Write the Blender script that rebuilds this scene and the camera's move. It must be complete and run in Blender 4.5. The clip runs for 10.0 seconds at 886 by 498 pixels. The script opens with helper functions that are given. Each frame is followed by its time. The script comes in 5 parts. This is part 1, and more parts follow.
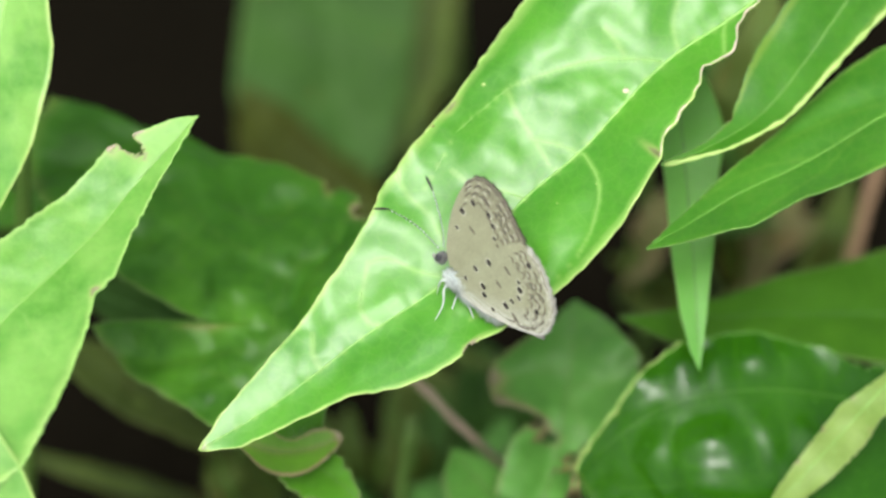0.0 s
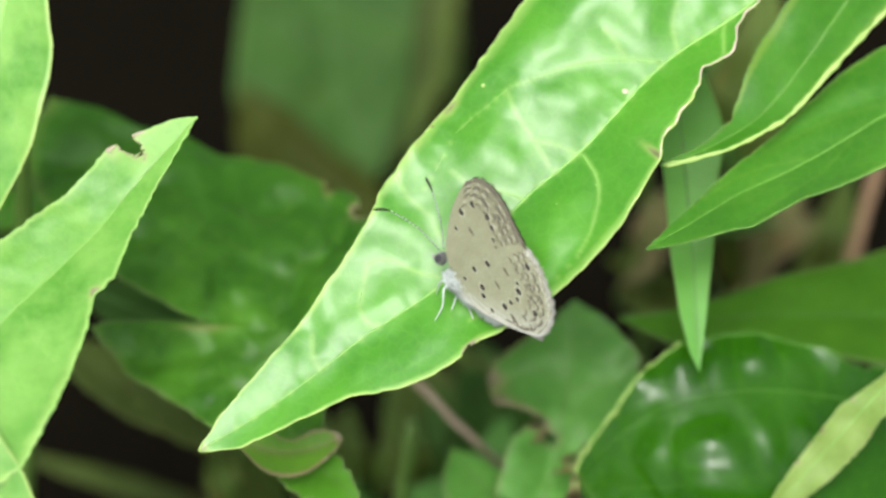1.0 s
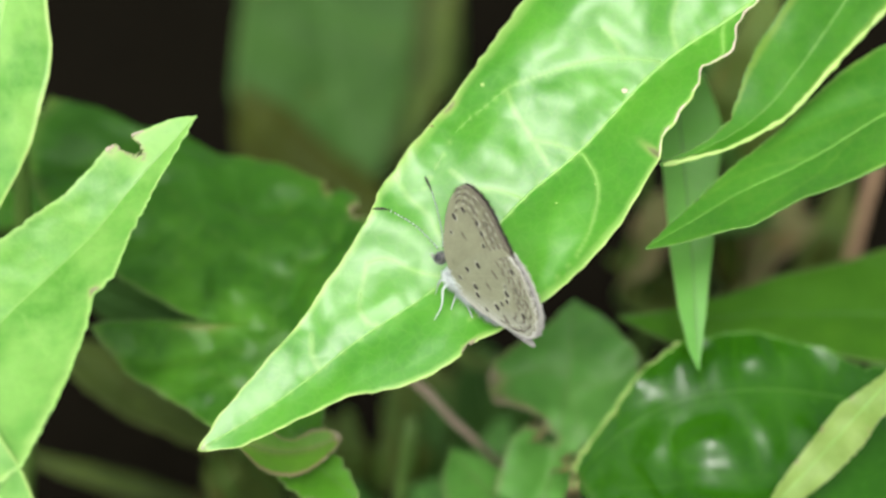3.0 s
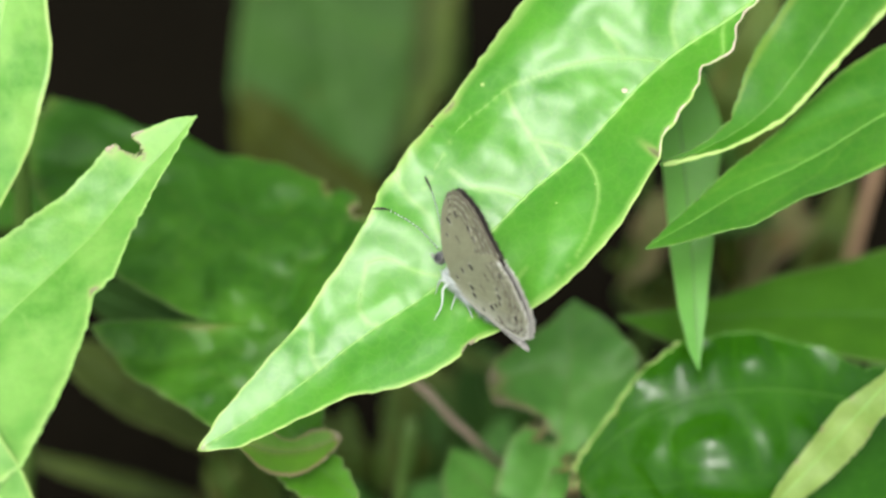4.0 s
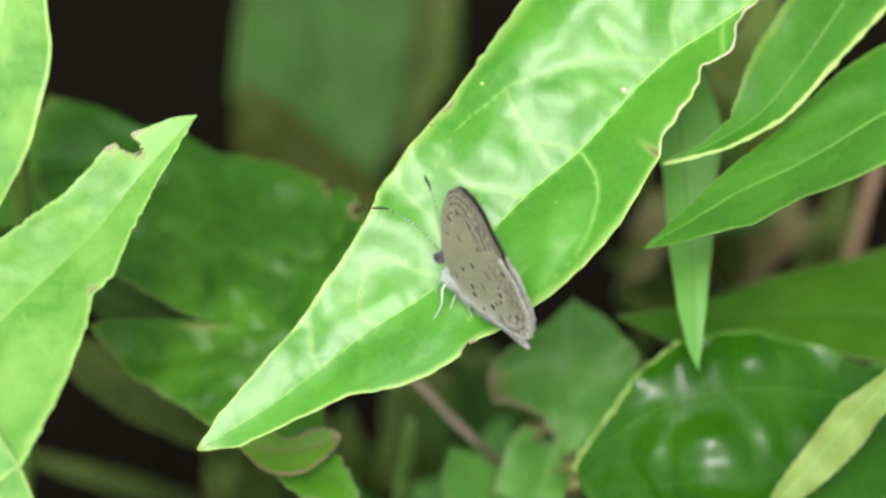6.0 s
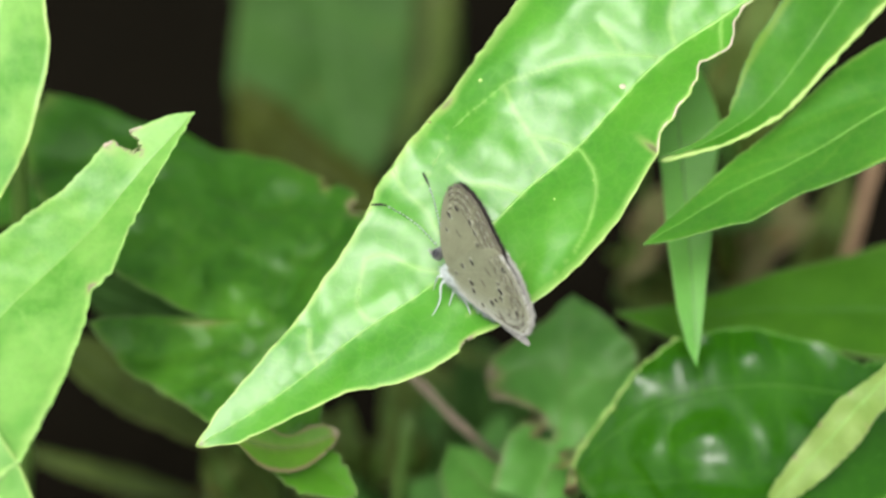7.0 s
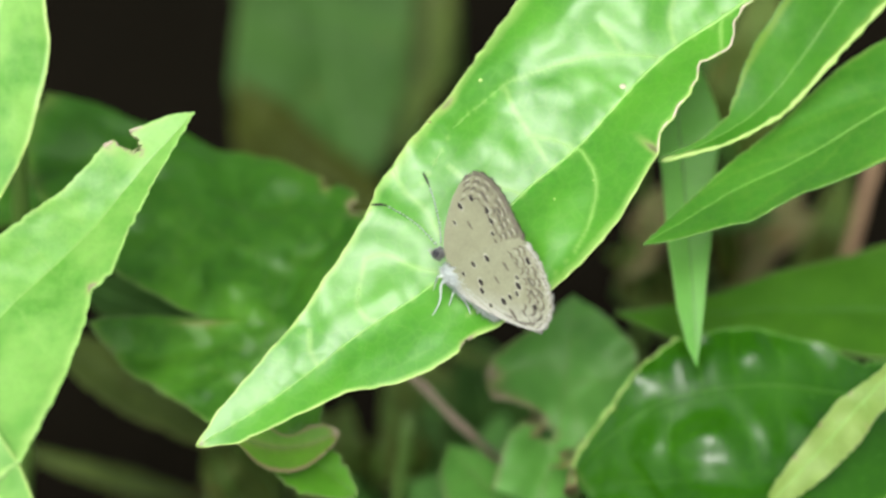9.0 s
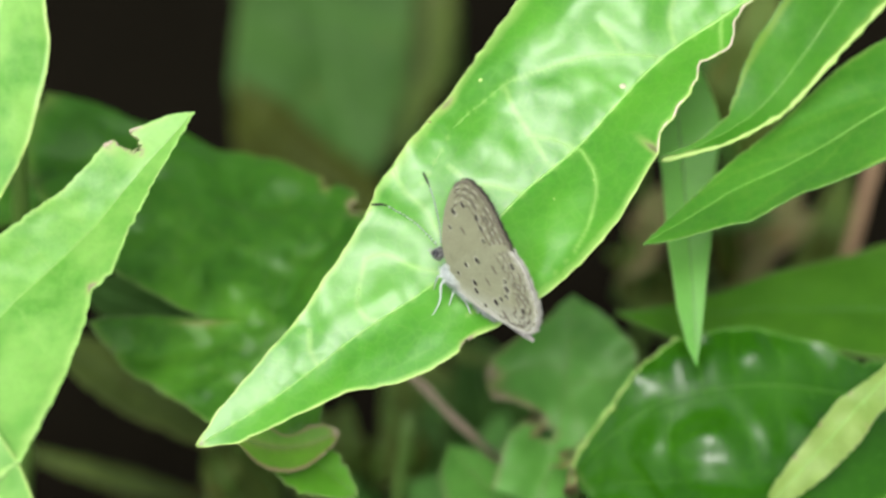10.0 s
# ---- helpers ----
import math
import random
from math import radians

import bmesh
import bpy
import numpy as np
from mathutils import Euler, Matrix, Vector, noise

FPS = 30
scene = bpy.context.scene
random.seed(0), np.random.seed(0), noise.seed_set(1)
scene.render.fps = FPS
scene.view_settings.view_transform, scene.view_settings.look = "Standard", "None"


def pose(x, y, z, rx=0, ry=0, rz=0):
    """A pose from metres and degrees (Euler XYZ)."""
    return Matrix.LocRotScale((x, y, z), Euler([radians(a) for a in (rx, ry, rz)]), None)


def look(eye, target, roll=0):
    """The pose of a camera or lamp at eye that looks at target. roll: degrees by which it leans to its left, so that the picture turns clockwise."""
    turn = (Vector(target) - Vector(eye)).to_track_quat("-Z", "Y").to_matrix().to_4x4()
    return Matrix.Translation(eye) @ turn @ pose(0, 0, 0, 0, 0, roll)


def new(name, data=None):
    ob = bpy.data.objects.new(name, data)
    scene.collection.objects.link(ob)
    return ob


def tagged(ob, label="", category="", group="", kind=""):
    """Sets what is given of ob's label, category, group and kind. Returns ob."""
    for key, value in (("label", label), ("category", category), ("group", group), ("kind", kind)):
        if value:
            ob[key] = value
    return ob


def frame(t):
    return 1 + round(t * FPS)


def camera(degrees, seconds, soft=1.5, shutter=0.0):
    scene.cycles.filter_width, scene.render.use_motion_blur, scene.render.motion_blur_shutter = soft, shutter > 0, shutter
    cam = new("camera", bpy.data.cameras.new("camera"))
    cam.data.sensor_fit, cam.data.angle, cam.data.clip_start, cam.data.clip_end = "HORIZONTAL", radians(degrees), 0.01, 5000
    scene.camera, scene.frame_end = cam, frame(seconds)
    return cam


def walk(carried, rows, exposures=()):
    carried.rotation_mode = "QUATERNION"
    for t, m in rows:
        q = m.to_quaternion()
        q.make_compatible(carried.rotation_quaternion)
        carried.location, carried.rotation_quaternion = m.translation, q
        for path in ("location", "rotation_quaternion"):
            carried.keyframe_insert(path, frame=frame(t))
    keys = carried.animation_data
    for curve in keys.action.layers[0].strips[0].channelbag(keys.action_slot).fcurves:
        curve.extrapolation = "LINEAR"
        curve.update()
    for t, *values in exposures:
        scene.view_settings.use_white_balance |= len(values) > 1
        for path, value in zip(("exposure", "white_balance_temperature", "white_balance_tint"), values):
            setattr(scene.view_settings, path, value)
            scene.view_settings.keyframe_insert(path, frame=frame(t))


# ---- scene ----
# A small blue butterfly on a leaf in an overcast thicket.
# The bank's own axes: x to the right, y up the line of the bank, z out of it, in millimetres.
TILT = 40.0
HEIGHT = 0.14
BANK = Matrix.Translation((0, 0, HEIGHT)) @ Euler((radians(90 - TILT), 0, 0)).to_matrix().to_4x4() @ Matrix.Scale(0.001, 4)
MM = 0.001


def bank(x, y, z):
    return BANK @ Vector((x, y, z))


# ---- camera ----
cam = camera(16.0, 10.0, soft=2.6)
cam.data.dof.use_dof = True
cam.data.dof.focus_distance = 0.358
cam.data.dof.aperture_fstop = 12.0
EYE = bank(0, 0, 360)
AIM = [(0.0, 0.0, 0.0), (0.5, 0.03, 0.02), (1.0, 0.045, 0.08), (1.5, 0.11, 0.03), (2.0, 0.11, 0.05), (2.5, 0.12, 0.02),
       (4.0, 0.12, 0.0), (4.5, 0.115, -0.01), (5.0, 0.08, 0.06), (5.5, 0.115, 0.02), (5.8, 0.13, -0.01), (6.7, 0.34, -0.45),
       (7.0, 0.35, -0.466), (7.5, 0.34, -0.48), (8.5, 0.335, -0.465), (10.0, 0.34, -0.485)]
walk(cam, [(t, look(EYE, bank(x, y, 0))) for t, x, y in AIM], exposures=[(0.0, 0.75), (10.0, 0.75)])

# ---- light: a bright overcast sky ----
world = bpy.data.worlds.new("overcast_sky")
scene.world = world
world.use_nodes = True
wn = world.node_tree.nodes
sky = wn.new("ShaderNodeTexSky")
sky.sky_type, sky.sun_disc = "NISHITA", False
SUN = Vector((-0.08, -0.58, 0.81)).normalized()
sky.sun_elevation, sky.sun_rotation = math.asin(SUN.z), math.atan2(SUN.x, SUN.y)
sky.air_density, sky.dust_density, sky.ozone_density = 1.0, 6.0, 1.0
wash = wn.new("ShaderNodeHueSaturation")
wash.inputs["Saturation"].default_value = 0.22
world.node_tree.links.new(sky.outputs["Color"], wash.inputs["Color"])
world.node_tree.links.new(wash.outputs["Color"], wn["Background"].inputs["Color"])
wn["Background"].inputs["Strength"].default_value = 0.12
sun = new("sun", bpy.data.lights.new("sun", "SUN"))
sun.data.energy, sun.data.angle, sun.data.color = 1.5, radians(25), (1.0, 0.97, 0.92)
sun.matrix_world = look(SUN * 3, (0, 0, 0))


# ---- materials ----
def material(name):
    m = bpy.data.materials.new(name)
    m.use_nodes = True
    return m, m.node_tree.nodes, m.node_tree.links, m.node_tree.nodes["Principled BSDF"]


def mixed(n, l, fac, a, b):
    k = n.new("ShaderNodeMix")
    k.data_type = "RGBA"
    for socket, value in ((k.inputs[0], fac), (k.inputs[6], a), (k.inputs[7], b)):
        if isinstance(value, (tuple, float, int)):
            socket.default_value = (*value, 1) if isinstance(value, tuple) else value
        else:
            l.new(value, socket)
    return k.outputs[2]


def ranged(n, l, value, a, b, c=0.0, d=1.0):
    k = n.new("ShaderNodeMapRange")
    l.new(value, k.inputs[0])
    for i, v in enumerate((a, b, c, d)):
        k.inputs[i + 1].default_value = v
    return k.outputs[0]


def noisy(n, l, coords, scale, detail=4.0, rough=0.55):
    k = n.new("ShaderNodeTexNoise")
    k.inputs["Scale"].default_value, k.inputs["Detail"].default_value, k.inputs["Roughness"].default_value = scale, detail, rough
    l.new(coords, k.inputs["Vector"])
    return k.outputs[0]


def maths(n, l, op, a, b=0.0):
    k = n.new("ShaderNodeMath")
    k.operation = op
    for socket, value in ((k.inputs[0], a), (k.inputs[1], b)):
        if isinstance(value, (float, int)):
            socket.default_value = value
        else:
            l.new(value, socket)
    return k.outputs[0]


def leaf_material(name, young, old, margin, rough=0.34, thin=0.3, relief=0.10, spots=0.0, spot=(0.16, 0.10, 0.03), coat=0.0, gloss=0.5, hem=0.92, mottle=0.16, tip_shade=0.0):
    """Living leaf: mottled green, optional shade painted in towards the tip, a paler margin, fine net of veins, light
    shining through.
    """
    m, n, l, b = material(name)
    tex = n.new("ShaderNodeTexCoord")
    uv = n.new("ShaderNodeSeparateXYZ")
    l.new(tex.outputs["UV"], uv.inputs[0])
    across = maths(n, l, "ABSOLUTE", maths(n, l, "MULTIPLY_ADD", uv.outputs[1], 2.0))
    across.node.inputs[0].links[0].from_node.inputs[2].default_value = -1.0
    big = noisy(n, l, tex.outputs["Object"], 110, 3)
    fine = noisy(n, l, tex.outputs["Object"], 900, 5, 0.65)
    # Painted shading: colour lightened at the base, darkened at the tip.
    falloff = maths(n, l, "MULTIPLY_ADD", uv.outputs[0], -tip_shade)
    falloff.node.inputs[2].default_value = 0.5 * tip_shade
    col = mixed(n, l, ranged(n, l, maths(n, l, "ADD", big, falloff), 0.515 - mottle, 0.515 + mottle), old, young)
    col = mixed(n, l, ranged(n, l, fine, 0.3, 0.8, 0.0, 0.35), col, tuple(min(1, c * 1.5) for c in young))
    edge = maths(n, l, "ADD", across, maths(n, l, "MULTIPLY", maths(n, l, "SUBTRACT", big, 0.5), 0.12))
    col = mixed(n, l, ranged(n, l, edge, hem, hem + 0.1, 0.0, 0.85), col, margin)
    net = n.new("ShaderNodeTexVoronoi")
    net.feature = "DISTANCE_TO_EDGE"
    net.inputs["Scale"].default_value = 620
    warp = n.new("ShaderNodeVectorMath")
    warp.operation = "MULTIPLY_ADD"
    rgb = n.new("ShaderNodeTexNoise")
    rgb.inputs["Scale"].default_value = 300
    l.new(tex.outputs["Object"], rgb.inputs["Vector"])
    l.new(rgb.outputs["Color"], warp.inputs[0])
    warp.inputs[1].default_value = (0.002, 0.002, 0.002)
    l.new(tex.outputs["Object"], warp.inputs[2])
    l.new(warp.outputs[0], net.inputs["Vector"])
    cell = ranged(n, l, net.outputs["Distance"], 0.0, 0.12)
    col = mixed(n, l, maths(n, l, "MULTIPLY", maths(n, l, "SUBTRACT", 1.0, cell), 0.07), col, margin)
    if spots:
        blot = noisy(n, l, tex.outputs["Object"], 160, 6, 0.7)
        col = mixed(n, l, ranged(n, l, blot, 0.66 - spots * 0.2, 0.72 - spots * 0.2), col, spot)
    veins = n.new("ShaderNodeAttribute")
    veins.attribute_name = "veined"
    col = mixed(n, l, ranged(n, l, maths(n, l, "MULTIPLY", veins.outputs["Fac"], ranged(n, l, fine, 0.2, 0.7, 0.5, 1.0)), 0.1, 1.0, 0.0, 0.5), col, margin)
    worn = n.new("ShaderNodeAttribute")
    worn.attribute_name = "worn"
    dried = maths(n, l, "ADD", worn.outputs["Fac"], maths(n, l, "MULTIPLY", maths(n, l, "SUBTRACT", fine, 0.5), 0.7))
    col = mixed(n, l, ranged(n, l, worn.outputs["Fac"], 0.05, 0.5, 0.0, 0.6), col, tuple(a * 0.6 + b2 * 0.4 for a, b2 in zip(margin, (0.30, 0.26, 0.08))))
    col = mixed(n, l, ranged(n, l, dried, 0.45, 0.8), col, mixed(n, l, ranged(n, l, fine, 0.35, 0.65), (0.12, 0.09, 0.045), (0.34, 0.29, 0.19)))
    l.new(col, b.inputs["Base Color"])
    l.new(ranged(n, l, fine, 0.2, 0.8, rough - 0.07, rough + 0.09), b.inputs["Roughness"])
    b.inputs["Specular IOR Level"].default_value = gloss
    b.inputs["Coat Weight"].default_value, b.inputs["Coat Roughness"].default_value = coat, 0.34
    bump = n.new("ShaderNodeBump")
    bump.inputs["Strength"].default_value, bump.inputs["Distance"].default_value = relief, 0.0004
    l.new(maths(n, l, "ADD", maths(n, l, "MULTIPLY", cell, 0.18), maths(n, l, "MULTIPLY", fine, 0.6)), bump.inputs["Height"])
    l.new(bump.outputs[0], b.inputs["Normal"])
    through_light = n.new("ShaderNodeBsdfTranslucent")
    l.new(mixed(n, l, 0.55, col, tuple(min(1, c * 1.8) for c in young)), through_light.inputs["Color"])
    l.new(bump.outputs[0], through_light.inputs["Normal"])
    add = n.new("ShaderNodeMixShader")
    add.inputs[0].default_value = thin
    l.new(b.outputs[0], add.inputs[1])
    l.new(through_light.outputs[0], add.inputs[2])
    l.new(add.outputs[0], n["Material Output"].inputs["Surface"])
    return m


def plain_material(name, a, b2, rough=0.6, scale=700, relief=0.2, stretch=(1, 1, 1), gloss=0.4):
    m, n, l, b = material(name)
    b.inputs["Specular IOR Level"].default_value = gloss
    tex = n.new("ShaderNodeTexCoord")
    mp = n.new("ShaderNodeMapping")
    mp.inputs["Scale"].default_value = stretch
    l.new(tex.outputs["Object"], mp.inputs[0])
    fine = noisy(n, l, mp.outputs[0], scale, 5, 0.6)
    big = noisy(n, l, mp.outputs[0], scale * 0.15, 3)
    l.new(mixed(n, l, ranged(n, l, maths(n, l, "MULTIPLY_ADD", fine, 0.5), 0.0, 0.8), a, b2), b.inputs["Base Color"])
    b.inputs["Base Color"].links[0].from_node.inputs[0].links[0].from_node.inputs[0].links[0].from_node.inputs[2].default_value = 0.0
    l.new(ranged(n, l, big, 0.3, 0.7, rough - 0.1, rough + 0.1), b.inputs["Roughness"])
    bump = n.new("ShaderNodeBump")
    bump.inputs["Strength"].default_value, bump.inputs["Distance"].default_value = relief, 0.0005
    l.new(fine, bump.inputs["Height"])
    l.new(bump.outputs[0], b.inputs["Normal"])
    return m


BRIGHT = leaf_material("bright_leaf", (0.09, 0.34, 0.016), (0.048, 0.245, 0.008), (0.36, 0.60, 0.14), rough=0.39, coat=0.56, hem=0.9)
PALE = leaf_material("pale_leaf", (0.21, 0.46, 0.085), (0.075, 0.29, 0.02), (0.40, 0.60, 0.17), rough=0.45, coat=0.6, hem=0.9, mottle=0.09)
FRESH = leaf_material("fresh_leaf", (0.06, 0.235, 0.014), (0.035, 0.17, 0.008), (0.28, 0.46, 0.08), rough=0.42)
SLENDER = leaf_material("slender_leaf", (0.06, 0.235, 0.014), (0.035, 0.17, 0.008), (0.17, 0.31, 0.04), rough=0.42, hem=0.8, gloss=0.3)
# The brighter lower part and shaded upper part are put into this colour gradient.
DEEP = leaf_material("deep_leaf", (0.066, 0.22, 0.011), (0.018, 0.094, 0.003), (0.14, 0.24, 0.04), rough=0.42, gloss=0.28, mottle=0.13, tip_shade=0.45)
GLOSSY = leaf_material("glossy_leaf", (0.021, 0.10, 0.002), (0.012, 0.068, 0.0015), (0.06, 0.20, 0.01), rough=0.22, thin=0.12, coat=0.0, relief=0.02, gloss=0.29)
MIDGREEN = leaf_material("mid_leaf", (0.10, 0.29, 0.045), (0.058, 0.20, 0.027), (0.24, 0.25, 0.11), rough=0.45, gloss=0.4)
# Albedo set darker in place of the shade of overhead growth.
SHADED = leaf_material("shaded_leaf", (0.042, 0.112, 0.018), (0.030, 0.084, 0.013), (0.085, 0.145, 0.038), rough=0.6, spots=0.1, gloss=0.18)
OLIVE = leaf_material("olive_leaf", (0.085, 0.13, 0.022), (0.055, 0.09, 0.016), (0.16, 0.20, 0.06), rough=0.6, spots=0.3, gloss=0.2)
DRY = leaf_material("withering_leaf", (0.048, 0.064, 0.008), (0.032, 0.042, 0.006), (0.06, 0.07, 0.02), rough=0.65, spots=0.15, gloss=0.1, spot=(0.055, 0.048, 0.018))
YELLOWED = leaf_material("yellowing_leaf", (0.24, 0.36, 0.085), (0.17, 0.29, 0.055), (0.36, 0.42, 0.18), rough=0.5, gloss=0.4)
STRAW = leaf_material("dead_leaf", (0.23, 0.205, 0.09), (0.12, 0.115, 0.045), (0.32, 0.27, 0.17), rough=0.7, spots=0.3, gloss=0.15)
VERDANT = leaf_material("verdant_leaf", (0.056, 0.178, 0.009), (0.036, 0.125, 0.006), (0.14, 0.26, 0.03), rough=0.5, gloss=0.15)
TINGED = leaf_material("browned_leaf", (0.13, 0.31, 0.02), (0.075, 0.22, 0.012), (0.26, 0.19, 0.11), rough=0.5, gloss=0.3, hem=0.8)
GRASS = leaf_material("grass_blade", (0.11, 0.36, 0.035), (0.08, 0.29, 0.025), (0.22, 0.36, 0.11), rough=0.45)
RIB = plain_material("rib", (0.24, 0.50, 0.10), (0.34, 0.60, 0.17), 0.42, 500)
SOFT_VEIN = plain_material("soft_vein", (0.19, 0.45, 0.075), (0.27, 0.53, 0.13), 0.42, 500)
FINE_VEIN = plain_material("fine_vein", (0.12, 0.37, 0.035), (0.17, 0.42, 0.06), 0.4, 500)
PALE_RIB = plain_material("pale_rib", (0.22, 0.46, 0.09), (0.30, 0.54, 0.14), 0.42, 500)
DULL_RIB = plain_material("dull_rib", (0.07, 0.20, 0.025), (0.11, 0.25, 0.04), 0.45, 500)
# Rib darkened to match, with the same shade put into its colour.
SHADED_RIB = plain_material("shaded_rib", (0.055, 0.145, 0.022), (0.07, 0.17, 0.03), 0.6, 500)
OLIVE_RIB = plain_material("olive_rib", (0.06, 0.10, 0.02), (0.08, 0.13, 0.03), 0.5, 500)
DARK_RIB = plain_material("dark_rib", (0.04, 0.15, 0.01), (0.06, 0.19, 0.015), 0.4, 500)
RIM = plain_material("rim", (0.30, 0.50, 0.10), (0.48, 0.62, 0.24), 0.5, 400)
SCAR = plain_material("scar", (0.46, 0.40, 0.28), (0.72, 0.66, 0.52), 0.7, 900)
BROWN_SCAR = plain_material("brown_scar", (0.10, 0.06, 0.03), (0.30, 0.22, 0.10), 0.8, 900)
STALK = plain_material("stalk", (0.07, 0.15, 0.025), (0.12, 0.21, 0.04), 0.5, 400)
REDSTEM = plain_material("reddish_stem", (0.38, 0.245, 0.14), (0.50, 0.35, 0.21), 0.7, 500, 0.4)
TWIG = plain_material("twig", (0.28, 0.22, 0.15), (0.42, 0.35, 0.26), 0.8, 500, 0.5)
# Near-black albedo carries the shade beneath the herbs in the soil's own colour.
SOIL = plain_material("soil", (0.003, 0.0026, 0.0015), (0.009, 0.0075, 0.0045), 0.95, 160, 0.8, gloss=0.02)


# ---- mesh helpers ----
def part(name, bm, mat, parent=None, label=""):
    me = bpy.data.meshes.new(name)
    bm.to_mesh(me)
    bm.free()
    for p in me.polygons:
        p.use_smooth = True
    me.materials.append(mat)
    ob = new(name, me)
    ob.parent = parent
    return tagged(ob, label)


def spline(pts, n):
    """n places along a smooth line through pts, spaced by length."""
    pts = np.array(pts, float)
    P = np.vstack([2 * pts[0] - pts[1], pts, 2 * pts[-1] - pts[-2]])
    seg = np.linalg.norm(np.diff(pts, axis=0), axis=1)
    L = np.concatenate([[0], np.cumsum(seg)]) / seg.sum()
    out = []
    for t in np.linspace(0, 1, n):
        i = min(max(int(np.searchsorted(L, t, side="right")) - 1, 0), len(pts) - 2)
        u = (t - L[i]) / (L[i + 1] - L[i])
        a, b, c, d = P[i:i + 4]
        out.append(0.5 * (2 * b + (c - a) * u + (2 * a - 5 * b + 4 * c - d) * u * u + (3 * b - a - 3 * c + d) * u ** 3))
    return np.array(out)


def tube(pts, radii, sides=8, flat=1.0, normals=None):
    """A closed tube of changing thickness along pts (metres)."""
    bm = bmesh.new()
    pts = [Vector(p) for p in pts]
    rings = []
    for i, p in enumerate(pts):
        t = (pts[min(i + 1, len(pts) - 1)] - pts[max(i - 1, 0)]).normalized()
        nrm = Vector(normals[i]) if normals is not None else (Vector((0.31, 0.2, 0.93)) if abs(t.z) < 0.9 else Vector((0, 1, 0.1)))
        side = t.cross(nrm).normalized()
        nrm = side.cross(t).normalized()
        r = radii[i] if hasattr(radii, "__len__") else radii
        rings.append([bm.verts.new(p + r * (math.cos(a) * side + flat * math.sin(a) * nrm))
                      for a in (2 * math.pi * k / sides for k in range(sides))])
    for a, b in zip(rings, rings[1:]):
        for k in range(sides):
            bm.faces.new((a[k], a[(k + 1) % sides], b[(k + 1) % sides], b[k]))
    bm.faces.new(rings[0][::-1])
    bm.faces.new(rings[-1])
    return bm


def ellipsoid(c, axes, squash=(1, 1, 1), seg=16, rings=10):
    """A ball stretched along the columns of axes, at c."""
    bm = bmesh.new()
    bmesh.ops.create_uvsphere(bm, u_segments=seg, v_segments=rings, radius=1)
    M = Matrix.Translation(c) @ axes.to_4x4() @ Matrix.Diagonal((*squash, 1))
    bm.transform(M)
    return bm


